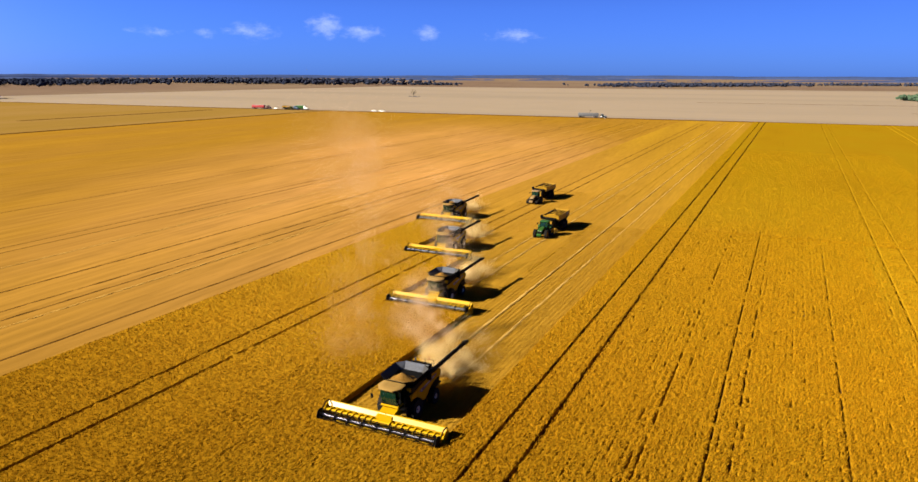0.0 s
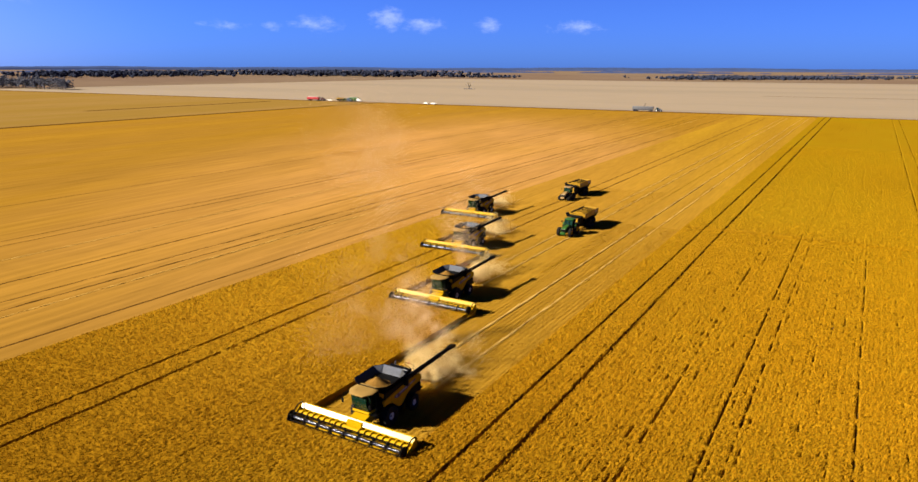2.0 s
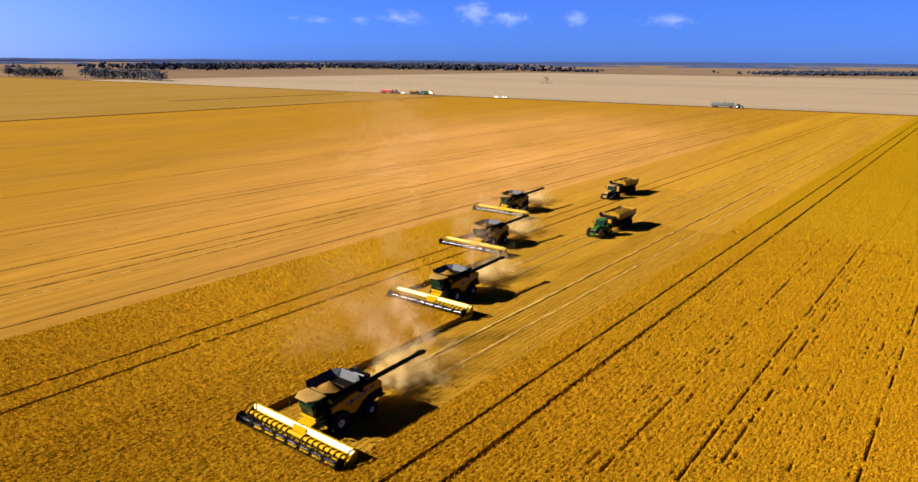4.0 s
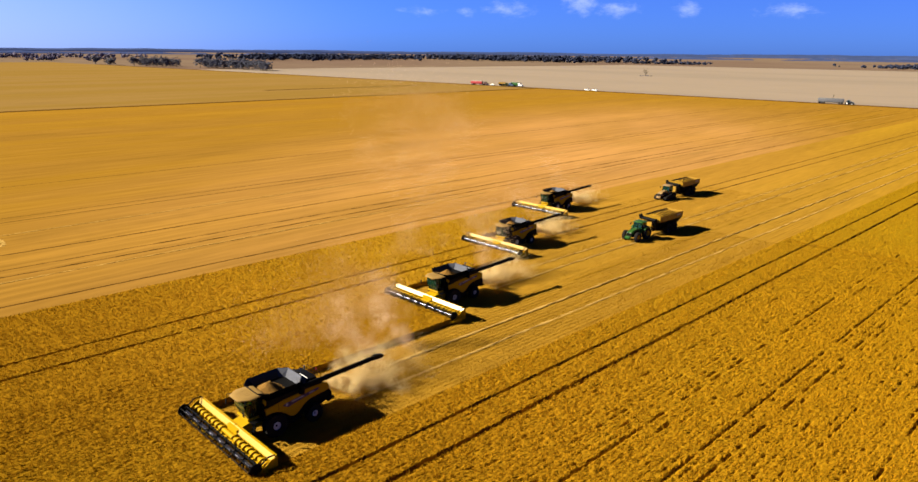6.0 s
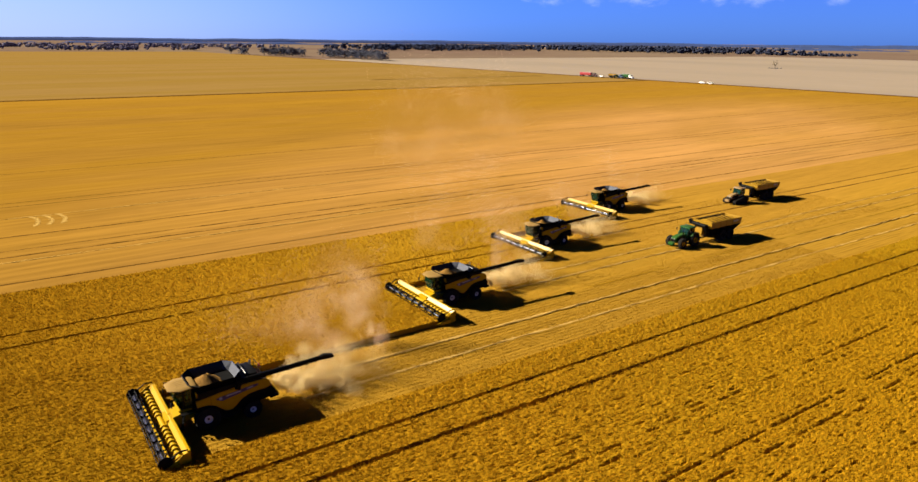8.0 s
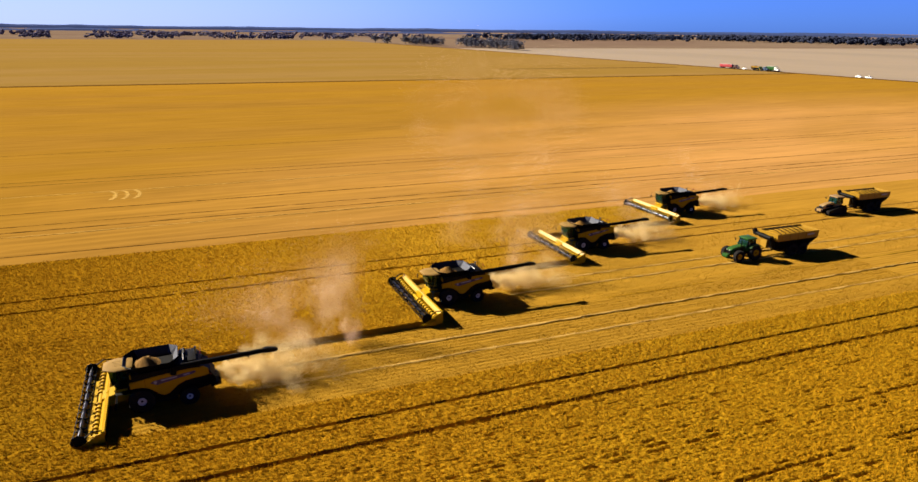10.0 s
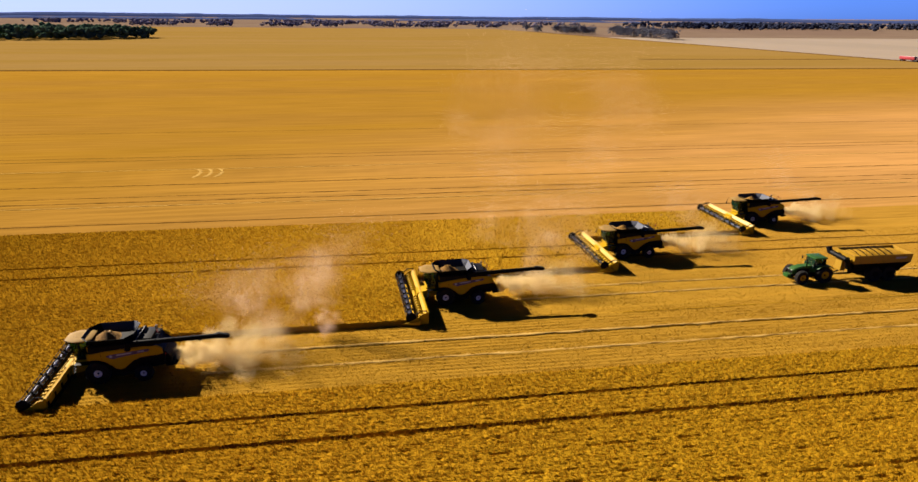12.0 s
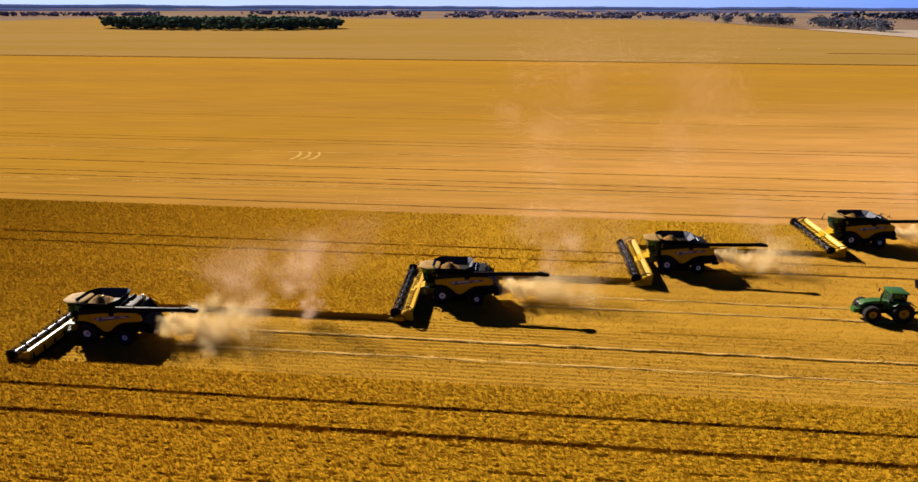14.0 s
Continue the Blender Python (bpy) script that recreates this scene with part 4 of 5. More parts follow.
def header(h):
    W = 6.1
    bm = B()
    prism(bm, [(-2.58, 0.2), (-2.58, 1.32), (-2.70, 1.32), (-2.80, 0.35), (-3.3, 0.17), (-4.25, 0.10), (-4.25, 0.06), (-3.2, 0.08)], -W, W)
    head = part("header", bm, M_YELLOW, h, "wide yellow grain header with black reel")
    bm = B()
    for a, b in ((-W, -0.03), (0.03, W)):
        prism(bm, [(-2.90, 1.08), (-2.64, 1.42), (-2.44, 1.42), (-2.40, 1.10)], a, b, 0.02)
    part("top_beam", bm, M_BEAM, head, "sunlit yellow top beam in two lengths")
    bm = B()
    box(bm, (0, -2.5, 0.35), (12.0, 0.18, 0.18), 0.02)
    for i in range(9):
        box(bm, (-5.6 + i * 1.4, -2.5, 0.78), (0.1, 0.12, 1.0), 0.01)
    part("back_frame", bm, M_BLACK, head)
    # cross auger with flights from both ends to the middle
    bm = B()
    rod(bm, (-W + 0.08, -3.14, 0.74), (W - 0.08, -3.14, 0.74), 0.2, seg=16)
    aug = part("cross_auger", bm, M_YELLOW, head, "yellow cross auger drum")
    for side in (-1, 1):
        bm = B()
        turns, seg = 8.5, 18
        prev = None
        n = int(turns * seg)
        for i in range(n + 1):
            a = side * 2 * math.pi * i / seg
            x = side * (W - 0.1 - (W - 0.75) * i / n)
            c, s = math.cos(a), math.sin(a)
            ring = [bm.verts.new((x - 0.075, -3.14 + c * 0.17, 0.74 + s * 0.17)), bm.verts.new((x - 0.075, -3.14 + c * 0.33, 0.74 + s * 0.33)),
                    bm.verts.new((x + 0.075, -3.14 + c * 0.33, 0.74 + s * 0.33)), bm.verts.new((x + 0.075, -3.14 + c * 0.17, 0.74 + s * 0.17))]
            if prev:
                for k in range(4):
                    bm.faces.new((prev[k], prev[(k + 1) % 4], ring[(k + 1) % 4], ring[k]))
            prev = ring
        bmesh.ops.recalc_face_normals(bm, faces=bm.faces[:])
        part("flight", bm, M_YELLOW, aug)
    # reel: tube, spiders, bats and tines
    ry, rz, rr = -4.2, 0.86, 0.44
    bm = B()
    rod(bm, (-W + 0.15, ry, rz), (W - 0.15, ry, rz), 0.15, seg=14)
    reel = part("reel", bm, M_REEL, head, "black pick-up reel")
    bats = 6
    ang = [2 * math.pi * (i + 0.25) / bats for i in range(bats)]
    for a in ang:
        bm = B()
        yy, zz = ry + rr * math.cos(a), rz + rr * math.sin(a)
        rod(bm, (-W + 0.2, yy, zz), (W - 0.2, yy, zz), 0.03, seg=6)
        for i in range(76):
            x = -W + 0.3 + i * (2 * W - 0.6) / 75
            vs = [bm.verts.new(v) for v in ((x - 0.026, yy, zz), (x + 0.026, yy, zz), (x, yy - 0.04, zz - 0.24), (x, yy + 0.02, zz))]
            for q in ((0, 1, 2), (1, 3, 2), (3, 0, 2), (0, 3, 1)):
                bm.faces.new([vs[k] for k in q])
        part("bat", bm, M_BLACK, reel, "", False)
    for i in range(9):
        x = -W + 0.35 + i * (2 * W - 0.7) / 8
        bm = B()
        star = []
        for a in ang:
            for da, k in ((-0.09, 1.16), (0.09, 1.16), (0.24, 0.66), (math.pi / bats, 0.45), (2 * math.pi / bats - 0.22, 0.62)):
                star.append((ry + rr * k * math.cos(a + da), rz + rr * k * math.sin(a + da)))
        prism(bm, star, x - 0.025, x + 0.025)
        part("spider", bm, M_BLACK, reel)
    for s in (-1, 1):
        bm = B()
        lathe_x(bm, [(0.0, 0.56), (s * 0.05, 0.56), (s * 0.09, 0.45), (s * 0.16, 0.3), (s * 0.17, 0.05)], s * (W - 0.12), ry, rz, 8)
        part("reel_shield", bm, M_BLACK, reel, "black reel end shield")
        # end sheet and crop divider
        bm = B()
        prism(bm, [(-2.45, 0.12), (-2.45, 1.35), (-3.0, 1.25), (-3.7, 0.75), (-4.6, 0.38), (-4.6, 0.1)], s * (W + 0.0), s * (W + 0.06))
        part("end_sheet", bm, M_YELLOW, head)
        bm = B()
        vs = [bm.verts.new(v) for v in ((s * (W - 0.1), -3.2, 0.12), (s * (W + 0.42), -3.3, 0.12), (s * (W + 0.36), -3.35, 0.62), (s * (W - 0.08), -3.2, 0.78), (s * (W + 0.02), -5.2, 0.16), (s * (W + 0.10), -5.2, 0.16), (s * (W + 0.09), -5.15, 0.26), (s * (W + 0.02), -5.15, 0.26))]
        fs = [bm.faces.new([vs[k] for k in q]) for q in ((0, 1, 2, 3), (4, 5, 6, 7), (0, 1, 5, 4), (1, 2, 6, 5), (2, 3, 7, 6), (3, 0, 4, 7))]
        bmesh.ops.recalc_face_normals(bm, faces=fs)
        bmesh.ops.bevel(bm, geom=bm.edges[:], offset=0.05, segments=2, affect="EDGES")
        part("crop_divider", bm, M_YELLOW, head, "yellow pointed crop divider")
        bm = B()
        pipe(bm, [(s * (W - 0.02), -2.6, 1.5), (s * (W - 0.02), -3.2, 1.55), (s * (W - 0.02), ry, rz)], 0.06, 8)
        part("reel_arm", bm, M_BLACK, head)
    bm = B()
    box(bm, (0, -4.28, 0.09), (12.2, 0.08, 0.05))
    for i in range(80):
        x = -W + 0.1 + i * (2 * W - 0.2) / 79
        vs = [bm.verts.new(v) for v in ((x - 0.03, -4.3, 0.07), (x + 0.03, -4.3, 0.07), (x, -4.3, 0.12), (x, -4.45, 0.08))]
        for q in ((0, 1, 3), (1, 2, 3), (2, 0, 3)):
            bm.faces.new([vs[k] for k in q])
    part("cutter_bar", bm, M_STEEL, head)


first = harvester()
HEAD = 1.4
first.matrix_basis = pose(0, 0, 0, 0, 0, -HEAD)
for hx, hy in HARVESTERS[1:]:
    copy_thing(first, pose(hx, hy, 0, 0, 0, -HEAD))


# ---- tractors and chaser bins ----
def tractor(label, paint, rim, tracked=False):
    t = thing("tractor", label, "tractor")
    bm = B()
    prism(bm, [(1.6, 0.75), (1.6, 1.2), (-1.5, 1.15), (-1.5, 0.75), (0.0, 0.6)], -0.42, 0.42, 0.04)
    part("chassis", bm, M_BLACK, t)
    bm = B()
    prism(bm, [(0.55, 1.1), (0.55, 1.95), (-0.6, 1.92), (-1.55, 1.72), (-1.85, 1.45), (-1.85, 1.0)], -0.52, 0.52, 0.09)
    hood = part("hood", bm, paint, t, "long sloping engine hood")
    bm = B()
    prism(bm, [(-1.86, 1.05), (-1.86, 1.42), (-1.88, 1.42), (-1.88, 1.05)], -0.42, 0.42)
    part("grille", bm, M_PLASTIC, hood)
    for s in (1, -1):
        bm = B()
        prism(bm, [(0.3, 1.2), (0.3, 1.7), (-1.2, 1.6), (-1.5, 1.25)], s * 0.525, s * 0.535)
        part("side_grille", bm, M_PLASTIC, hood)
        bm = B()
        box(bm, (s * 0.28, -1.87, 1.5), (0.22, 0.06, 0.1), 0.02)
        part("headlight", bm, M_LAMP, hood)
    bm = B()
    box(bm, (0, -2.15, 0.78), (0.9, 0.5, 0.42), 0.06)
    part("front_weights", bm, paint, t)
    bm = B()
    rod(bm, (0.45, -0.1, 1.9), (0.45, -0.1, 2.75), 0.07)
    part("exhaust_stack", bm, M_BLACK, t)
    bm = B()
    prism(bm, [(0.55, 1.2), (2.1, 1.25), (2.1, 1.75), (0.55, 1.7)], -0.75, 0.75, 0.04)
    cab = part("cab", bm, paint, t)
    bm = B()
    prism(bm, [(0.5, 1.7), (2.15, 1.75), (2.05, 2.82), (0.75, 2.82)], -0.78, 0.78, 0.05)
    bmesh.ops.delete(bm, geom=[f for f in bm.faces if abs(f.normal.z) > 0.9 and f.calc_area() > 0.8], context="FACES")
    part("cab_glass", bm, M_GLASS, cab, "tinted cab windows")
    for xx in (0.78, -0.78):
        for ya, yb in ((0.5, 0.75), (2.15, 2.05), (1.35, 1.35)):
            bm = B()
            rod(bm, (xx, ya, 1.72), (xx, yb, 2.82), 0.045, seg=6)
            part("cab_pillar", bm, M_PLASTIC, cab)
    bm = B()
    box(bm, (0, 1.4, 2.92), (1.75, 1.7, 0.2), 0.08)
    part("cab_roof", bm, paint, cab)
    bm = B()
    box(bm, (0, 1.6, 1.95), (0.5, 0.5, 0.2), 0.05)
    box(bm, (0, 1.85, 2.3), (0.48, 0.14, 0.6), 0.05)
    part("seat", bm, M_PLASTIC, cab)
    for s in (1, -1):
        bm = B()
        pipe(bm, [(s * 0.8, 0.6, 2.6), (s * 1.25, 0.5, 2.6)], 0.02)
        box(bm, (s * 1.3, 0.5, 2.45), (0.2, 0.06, 0.36), 0.02)
        part("mirror", bm, M_PLASTIC, cab)
        if not tracked:
            wheel(t, s * 1.15, -1.0, 0.8, 0.8, 0.55, 0.36, rim, s, 18)
            wheel(t, s * 1.1, 1.85, 1.02, 1.02, 0.62, 0.47, rim, s, 20)
            bm = B()
            prism(bm, [(0.8, 1.75), (1.2, 2.12), (2.4, 2.14), (2.9, 1.8), (2.85, 1.72), (2.35, 2.05), (1.25, 2.04)], s * 0.75, s * 1.35)
            part("fender", bm, paint, t)
        else:
            loop = [(-1.35, 0.10), (2.0, 0.06), (2.6, 0.3), (2.75, 0.8), (2.45, 1.35), (1.95, 1.5), (-0.9, 0.98), (-1.5, 0.75), (-1.65, 0.4)]
            bm = B()
            prism(bm, loop, s * 0.75, s * 1.45, 0.05)
            for (ya, za), (yb, zb) in zip(loop, loop[1:] + loop[:1]):
                k = max(1, int(math.hypot(yb - ya, zb - za) / 0.3))
                for i in range(k):
                    f = (i + 0.5) / k
                    box(bm, (s * 1.1, ya + (yb - ya) * f, za + (zb - za) * f), (0.68, 0.1, 0.08), 0, rx=math.degrees(math.atan2(zb - za, yb - ya)))
            tr = part("rubber_track", bm, M_RUBBER, t, "black rubber crawler track")
            for yy, zz, r in ((1.95, 0.82, 0.58), (-1.0, 0.55, 0.36), (0.0, 0.36, 0.22), (0.7, 0.36, 0.22)):
                bm = B()
                lathe_x(bm, [(-0.05, r), (0.06, r), (0.03, r * 0.5), (0.08, r * 0.2)], s * 1.43, yy, zz, 18)
                part("track_wheel", bm, M_BLACK, t)
    bm = B()
    rod(bm, (0, 2.0, 0.6), (0, 3.4, 0.6), 0.08)
    part("drawbar", bm, M_BLACK, t)
    return t


def hopper_shell(c, R, name, material, label):
    """A thick-walled shell through rectangular rings, open on top."""
    bm = B()
    outer = [[bm.verts.new(v) for v in r] for r in R]
    inner = [[bm.verts.new((v[0] * 0.97, 5 + (v[1] - 5) * 0.985, v[2] + 0.03)) for v in r] for r in R]
    for L_ in (outer, inner):
        for p, q in zip(L_[:-1], L_[1:]):
            for i in range(4):
                bm.faces.new((p[i], p[(i + 1) % 4], q[(i + 1) % 4], q[i]))
        if name != "hopper":
            bm.faces.new(L_[0])
    for k in (-1,) if name != "hopper" else (0, -1):
        for i in range(4):
            bm.faces.new((outer[k][i], outer[k][(i + 1) % 4], inner[k][(i + 1) % 4], inner[k][i]))
    bmesh.ops.recalc_face_normals(bm, faces=bm.faces[:])
    return part(name, bm, material, c, label, False)


def chaser_bin(label):
    """A grain cart: y = 0 at its drawbar eye, the hopper behind it."""
    c = thing("chaser_bin", label, "grain cart", "chaser bins")
    bm = B()
    for s in (1, -1):
        rod(bm, (s * 0.05, 0, 0.6), (s * 0.7, 2.2, 0.85), 0.09, seg=6)
        box(bm, (s * 0.7, 5.4, 0.95), (0.16, 7.0, 0.22), 0.02)
    for yy in (4.75, 6.6):
        rod(bm, (-1.4, yy, 0.85), (1.4, yy, 0.85), 0.14)
    part("frame", bm, M_BLACK, c)
    # hopper: flared upper walls on a sloped lower body
    rings = [(1.80, 9.42, 1.60, 2.28), (1.75, 9.5, 1.62, 3.26)]
    low = (2.5, 8.5, 0.95, 1.0)
    def ring(y0, y1, hx, z):
        return [(-hx, y0, z), (hx, y0, z), (hx, y1, z), (-hx, y1, z)]
    # the lower hopper is coloured black in place of its shade
    for R, nm, mt, lb in (([ring(*low), ring(*rings[0])], "lower_hopper", M_BLACK, "tapered hopper bottom, coloured black for the shade beneath"), ([ring(*rings[0]), ring(*rings[1])], "hopper", M_YELLOW2, "flared yellow steel hopper")):
        hop = hopper_shell(c, R, nm, mt, lb)
    bm = B()
    for s in (1, -1):
        pipe(bm, [(s * 1.62, 1.75, 3.26), (s * 1.62, 9.5, 3.26)], 0.045)
    for yy in (1.75, 9.5):
        pipe(bm, [(-1.62, yy, 3.26), (1.62, yy, 3.26)], 0.045)
    part("rim_rail", bm, M_YELLOW2, hop)
    for i in range(6):
        bm = B()
        yy = 2.5 + i * 0.85
        pipe(bm, [(-1.58 + 0.395 * k, yy, 3.28 + 0.30 * math.sin(math.pi * k / 8)) for k in range(9)], 0.05)
        part("cover_bow", bm, M_BLACK, hop, "black tarpaulin bow")
    bm = B()
    n, m_ = 16, 8
    g = [[bm.verts.new((-1.5 + 3.0 * j / m_, 1.95 + 7.3 * i / n, 3.02 + 0.40 * math.sin(math.pi * j / m_) * math.sin(math.pi * i / n) + 0.05 * random.random())) for j in range(m_ + 1)] for i in range(n + 1)]
    for i in range(n):
        for j in range(m_):
            bm.faces.new((g[i][j], g[i + 1][j], g[i + 1][j + 1], g[i][j + 1]))
    part("grain_load", bm, M_LOAD, hop, "load of wheat grain")
    for s in (1, -1):
        bm = B()
        for i in range(5):
            box(bm, (s * 1.625, 2.6 + i * 1.5, 2.78), (0.05, 0.07, 0.9), 0, ry=s * 1)
        part("hopper_rib", bm, M_YELLOW2, hop)
        bm = B()
        prism(bm, [(7.3, 2.75), (7.3, 2.98), (8.7, 2.98), (8.7, 2.75)], s * 1.625, s * 1.65)
        part("decal_bar", bm, M_LETTER, hop)
    # front cross auger tubes
    bm = B()
    rod(bm, (0.75, 2.2, 1.1), (0.95, 1.35, 2.6), 0.28, seg=14)
    rod(bm, (0.95, 1.35, 2.5), (0.95, 1.25, 2.85), 0.33, seg=14)
    aug = part("unloading_auger", bm, M_PLASTIC, c, "black folding unloading auger")
    bm = B()
    rod(bm, (1.0, 1.2, 2.7), (-1.55, 0.9, 2.9), 0.3, seg=14)
    part("upper_tube", bm, M_PLASTIC, aug)
    bm = B()
    rod(bm, (-1.45, 0.9, 2.8), (-1.75, 0.8, 3.45), 0.36, 0.3, seg=12)
    part("spout", bm, M_PLASTIC, aug)
    bm = B()
    prism(bm, [(1.1, 1.1), (1.75, 1.1), (1.75, 2.7), (1.2, 2.6)], -0.75, 0.4, 0.04)
    part("front_panel", bm, M_YELLOW2, c)
    bm = B()
    for s in (1, -1):
        rod(bm, (s * 0.4, 1.6, 0.9), (s * 0.4, 1.6, 2.6), 0.03, seg=6)
    for i in range(5):
        box(bm, (0, 1.6, 1.1 + i * 0.3), (0.8, 0.05, 0.03))
    part("ladder", bm, M_STEEL, c)
    for s in (1, -1):
        for yy in (4.75, 6.6):
            wheel(c, s * 1.45, yy, 0.92, 0.92, 0.8, 0.42, M_BLACK, s, 20)
    return c


T1, T2 = (-8.6, 75.0), (-20.9, 108.8)
t1 = tractor("green wheeled tractor with yellow wheel rims, towing", M_GREEN, M_YELLOW)
t1.matrix_basis = pose(*T1, 0, 0, 0, -HEAD - 1)
t2 = tractor("tan crawler tractor with black rubber tracks, towing", M_TAN, M_BLACK, True)
t2.matrix_basis = pose(*T2, 0, 0, 0, -HEAD - 1)
bin1 = chaser_bin("yellow steel chaser bin full of wheat behind tractor")
bin1.matrix_basis = pose(T1[0] + 0.1, T1[1] + 3.4, 0, 0, 0, -HEAD - 1)
copy_thing(bin1, pose(T2[0] + 0.1, T2[1] + 3.1, 0, 0, 0, -HEAD - 1))


# ---- vehicles parked along the field's far edge ----
def truck_wheels(parent, xs, w, r=0.5):
    for x in xs:
        for s in (1, -1):
            bm = B()
            rod(bm, (x, s * w - 0.15, r), (x, s * w + 0.15, r), r, seg=16)
            tyre = part("wheel", bm, M_RUBBER, parent)
            bm = B()
            rod(bm, (x, s * (w + 0.155), r), (x, s * (w + 0.165), r), r * 0.5, seg=12)
            part("rim", bm, M_STEEL, tyre)


def grain_trailer(name, label, paint, length, height, category="trailer"):
    t = thing(name, label, category)
    bm = B()
    box(bm, (0, 0, 1.15), (length, 0.9, 0.25), 0.03)
    part("chassis", bm, M_BLACK, t)
    bm = B()
    box(bm, (0, 0, 1.3 + height / 2), (length, 2.5, height), 0.08)
    body = part("tipper_body", bm, paint, t)
    n = int(length / 1.1)
    for s in (1, -1):
        bm = B()
        for i in range(n):
            box(bm, (-length / 2 + 0.5 + i * 1.1, s * 1.27, 1.3 + height / 2), (0.1, 0.06, height * 0.96))
        part("side_rib", bm, paint, body)
    bm = B()
    pipe(bm, [(-length / 2, 0, 1.35 + height), (length / 2, 0, 1.35 + height)], 0.14, 8)
    part("rolled_tarp", bm, M_GREY, body)
    truck_wheels(t, [-length / 2 + 1.0, -length / 2 + 2.3, -length / 2 + 3.6, length / 2 - 1.2, length / 2 - 2.5], 1.05)
    return t


def prime_mover(label, paint):
    t = thing("truck", label, "truck")
    bm = B()
    box(bm, (0, 0, 0.9), (6.5, 0.9, 0.3), 0.03)
    part("chassis", bm, M_BLACK, t)
    bm = B()
    box(bm, (0.2, 0, 2.25), (2.1, 2.4, 2.2), 0.15)
    cab = part("cab", bm, paint, t)
    bm = B()
    box(bm, (2.2, 0, 1.65), (2.0, 1.9, 1.1), 0.15)
    part("bonnet", bm, paint, t)
    bm = B()
    box(bm, (1.24, 0, 2.75), (0.04, 2.0, 0.7), 0.01)
    for s in (1, -1):
        box(bm, (0.5, s * 1.205, 2.7), (0.8, 0.03, 0.65), 0.01)
    part("window", bm, M_PLASTIC, cab)
    bm = B()
    for s in (1, -1):
        rod(bm, (-1.0, s * 1.1, 1.0), (-1.0, s * 1.1, 3.7), 0.09)
    part("exhaust_stack", bm, M_STEEL, t)
    bm = B()
    box(bm, (3.3, 0, 0.8), (0.2, 2.3, 0.5), 0.05)
    part("bull_bar", bm, M_STEEL, t)
    truck_wheels(t, [2.2, -1.7, -2.9], 1.0)
    return t


def ute(label, paint):
    t = thing("pickup_truck", label, "pickup truck")
    bm = B()
    prism(bm, [(-2.5, 0.45), (-2.55, 0.95), (-1.3, 1.08), (2.5, 1.05), (2.5, 0.5)], -0.9, 0.9, 0.08)
    body = part("body", bm, paint, t)
    bm = B()
    prism(bm, [(-1.35, 1.05), (-0.7, 1.72), (0.75, 1.74), (0.95, 1.05)], -0.8, 0.8, 0.08)
    cab = part("cab", bm, paint, t)
    bm = B()
    for s in (1, -1):
        prism(bm, [(-1.1, 1.12), (-0.62, 1.6), (0.62, 1.6), (0.75, 1.12)], s * 0.80, s * 0.815)
    part("window", bm, M_PLASTIC, cab)
    bm = B()
    box(bm, (0, 1.75, 1.12), (1.8, 1.7, 0.3), 0.03)
    part("tray", bm, paint, t)
    for yy in (-1.6, 1.55):
        for s in (1, -1):
            bm = B()
            rod(bm, (s * 0.72, yy, 0.4), (s * 0.95, yy, 0.4), 0.4, seg=16)
            part("wheel", bm, M_RUBBER, t)
    return t


EDGE_Y = 463.5
a = grain_trailer("grain_trailer", "red steel grain trailer parked on the headland", M_RED, 13.5, 2.3)
a.matrix_basis = pose(-398.5, EDGE_Y + 1, 0, 0, 0, 2)
a = prime_mover("dark red prime mover coupled to a trailer", M_WINE)
a.matrix_basis = pose(-388.0, EDGE_Y + 1, 0, 0, 0, 2)
a = ute("white farm pickup truck parked on dirt", M_WHITE)
a.matrix_basis = pose(-378.5, EDGE_Y + 1, 0, 0, 0, 75)
a = copy_thing(bin1, pose(-372.5, EDGE_Y + 1.5, 0, 0, 0, -88))
a = copy_thing(t1, pose(-363.0, EDGE_Y + 1, 0, 0, 0, -92))
a = grain_trailer("field_bin", "dark green field bin parked on the headland", M_GREEN, 9.0, 2.5, "grain bin")
a.matrix_basis = pose(-354.0, EDGE_Y + 4.5, 0, 0, 0, 1)
a = prime_mover("blue farm truck parked beside a field bin", M_BLUE)
a.matrix_basis = pose(-356.5, EDGE_Y, 0, 0, 0, 4)
a = prime_mover("white truck parked at the field edge", M_WHITE)
a.matrix_basis = pose(-346.8, EDGE_Y + 1.5, 0, 0, 0, -3)
for x, r in ((-274.5, 80), (-267.0, 86)):
    a = ute("white farm pickup truck parked on dirt", M_WHITE)
    a.matrix_basis = pose(x, EDGE_Y + 1, 0, 0, 0, r)
a = grain_trailer("mother_bin", "long grey mother bin parked on the headland", M_GREY, 15.0, 2.2, "grain bin")
a.matrix_basis = pose(-88.5, EDGE_Y, 0, 0, 0, 2)
bm = B()
rod(bm, (0.8, 0, 3.4), (1.4, 0.3, 5.8), 0.16)
part("loading_auger", bm, M_BLACK, a)
a = tractor("blue-grey tractor coupled to a long grain bin", M_BLUE, M_WHITE)
a.matrix_basis = pose(-76.8, EDGE_Y + 0.3, 0, 0, 0, 90)


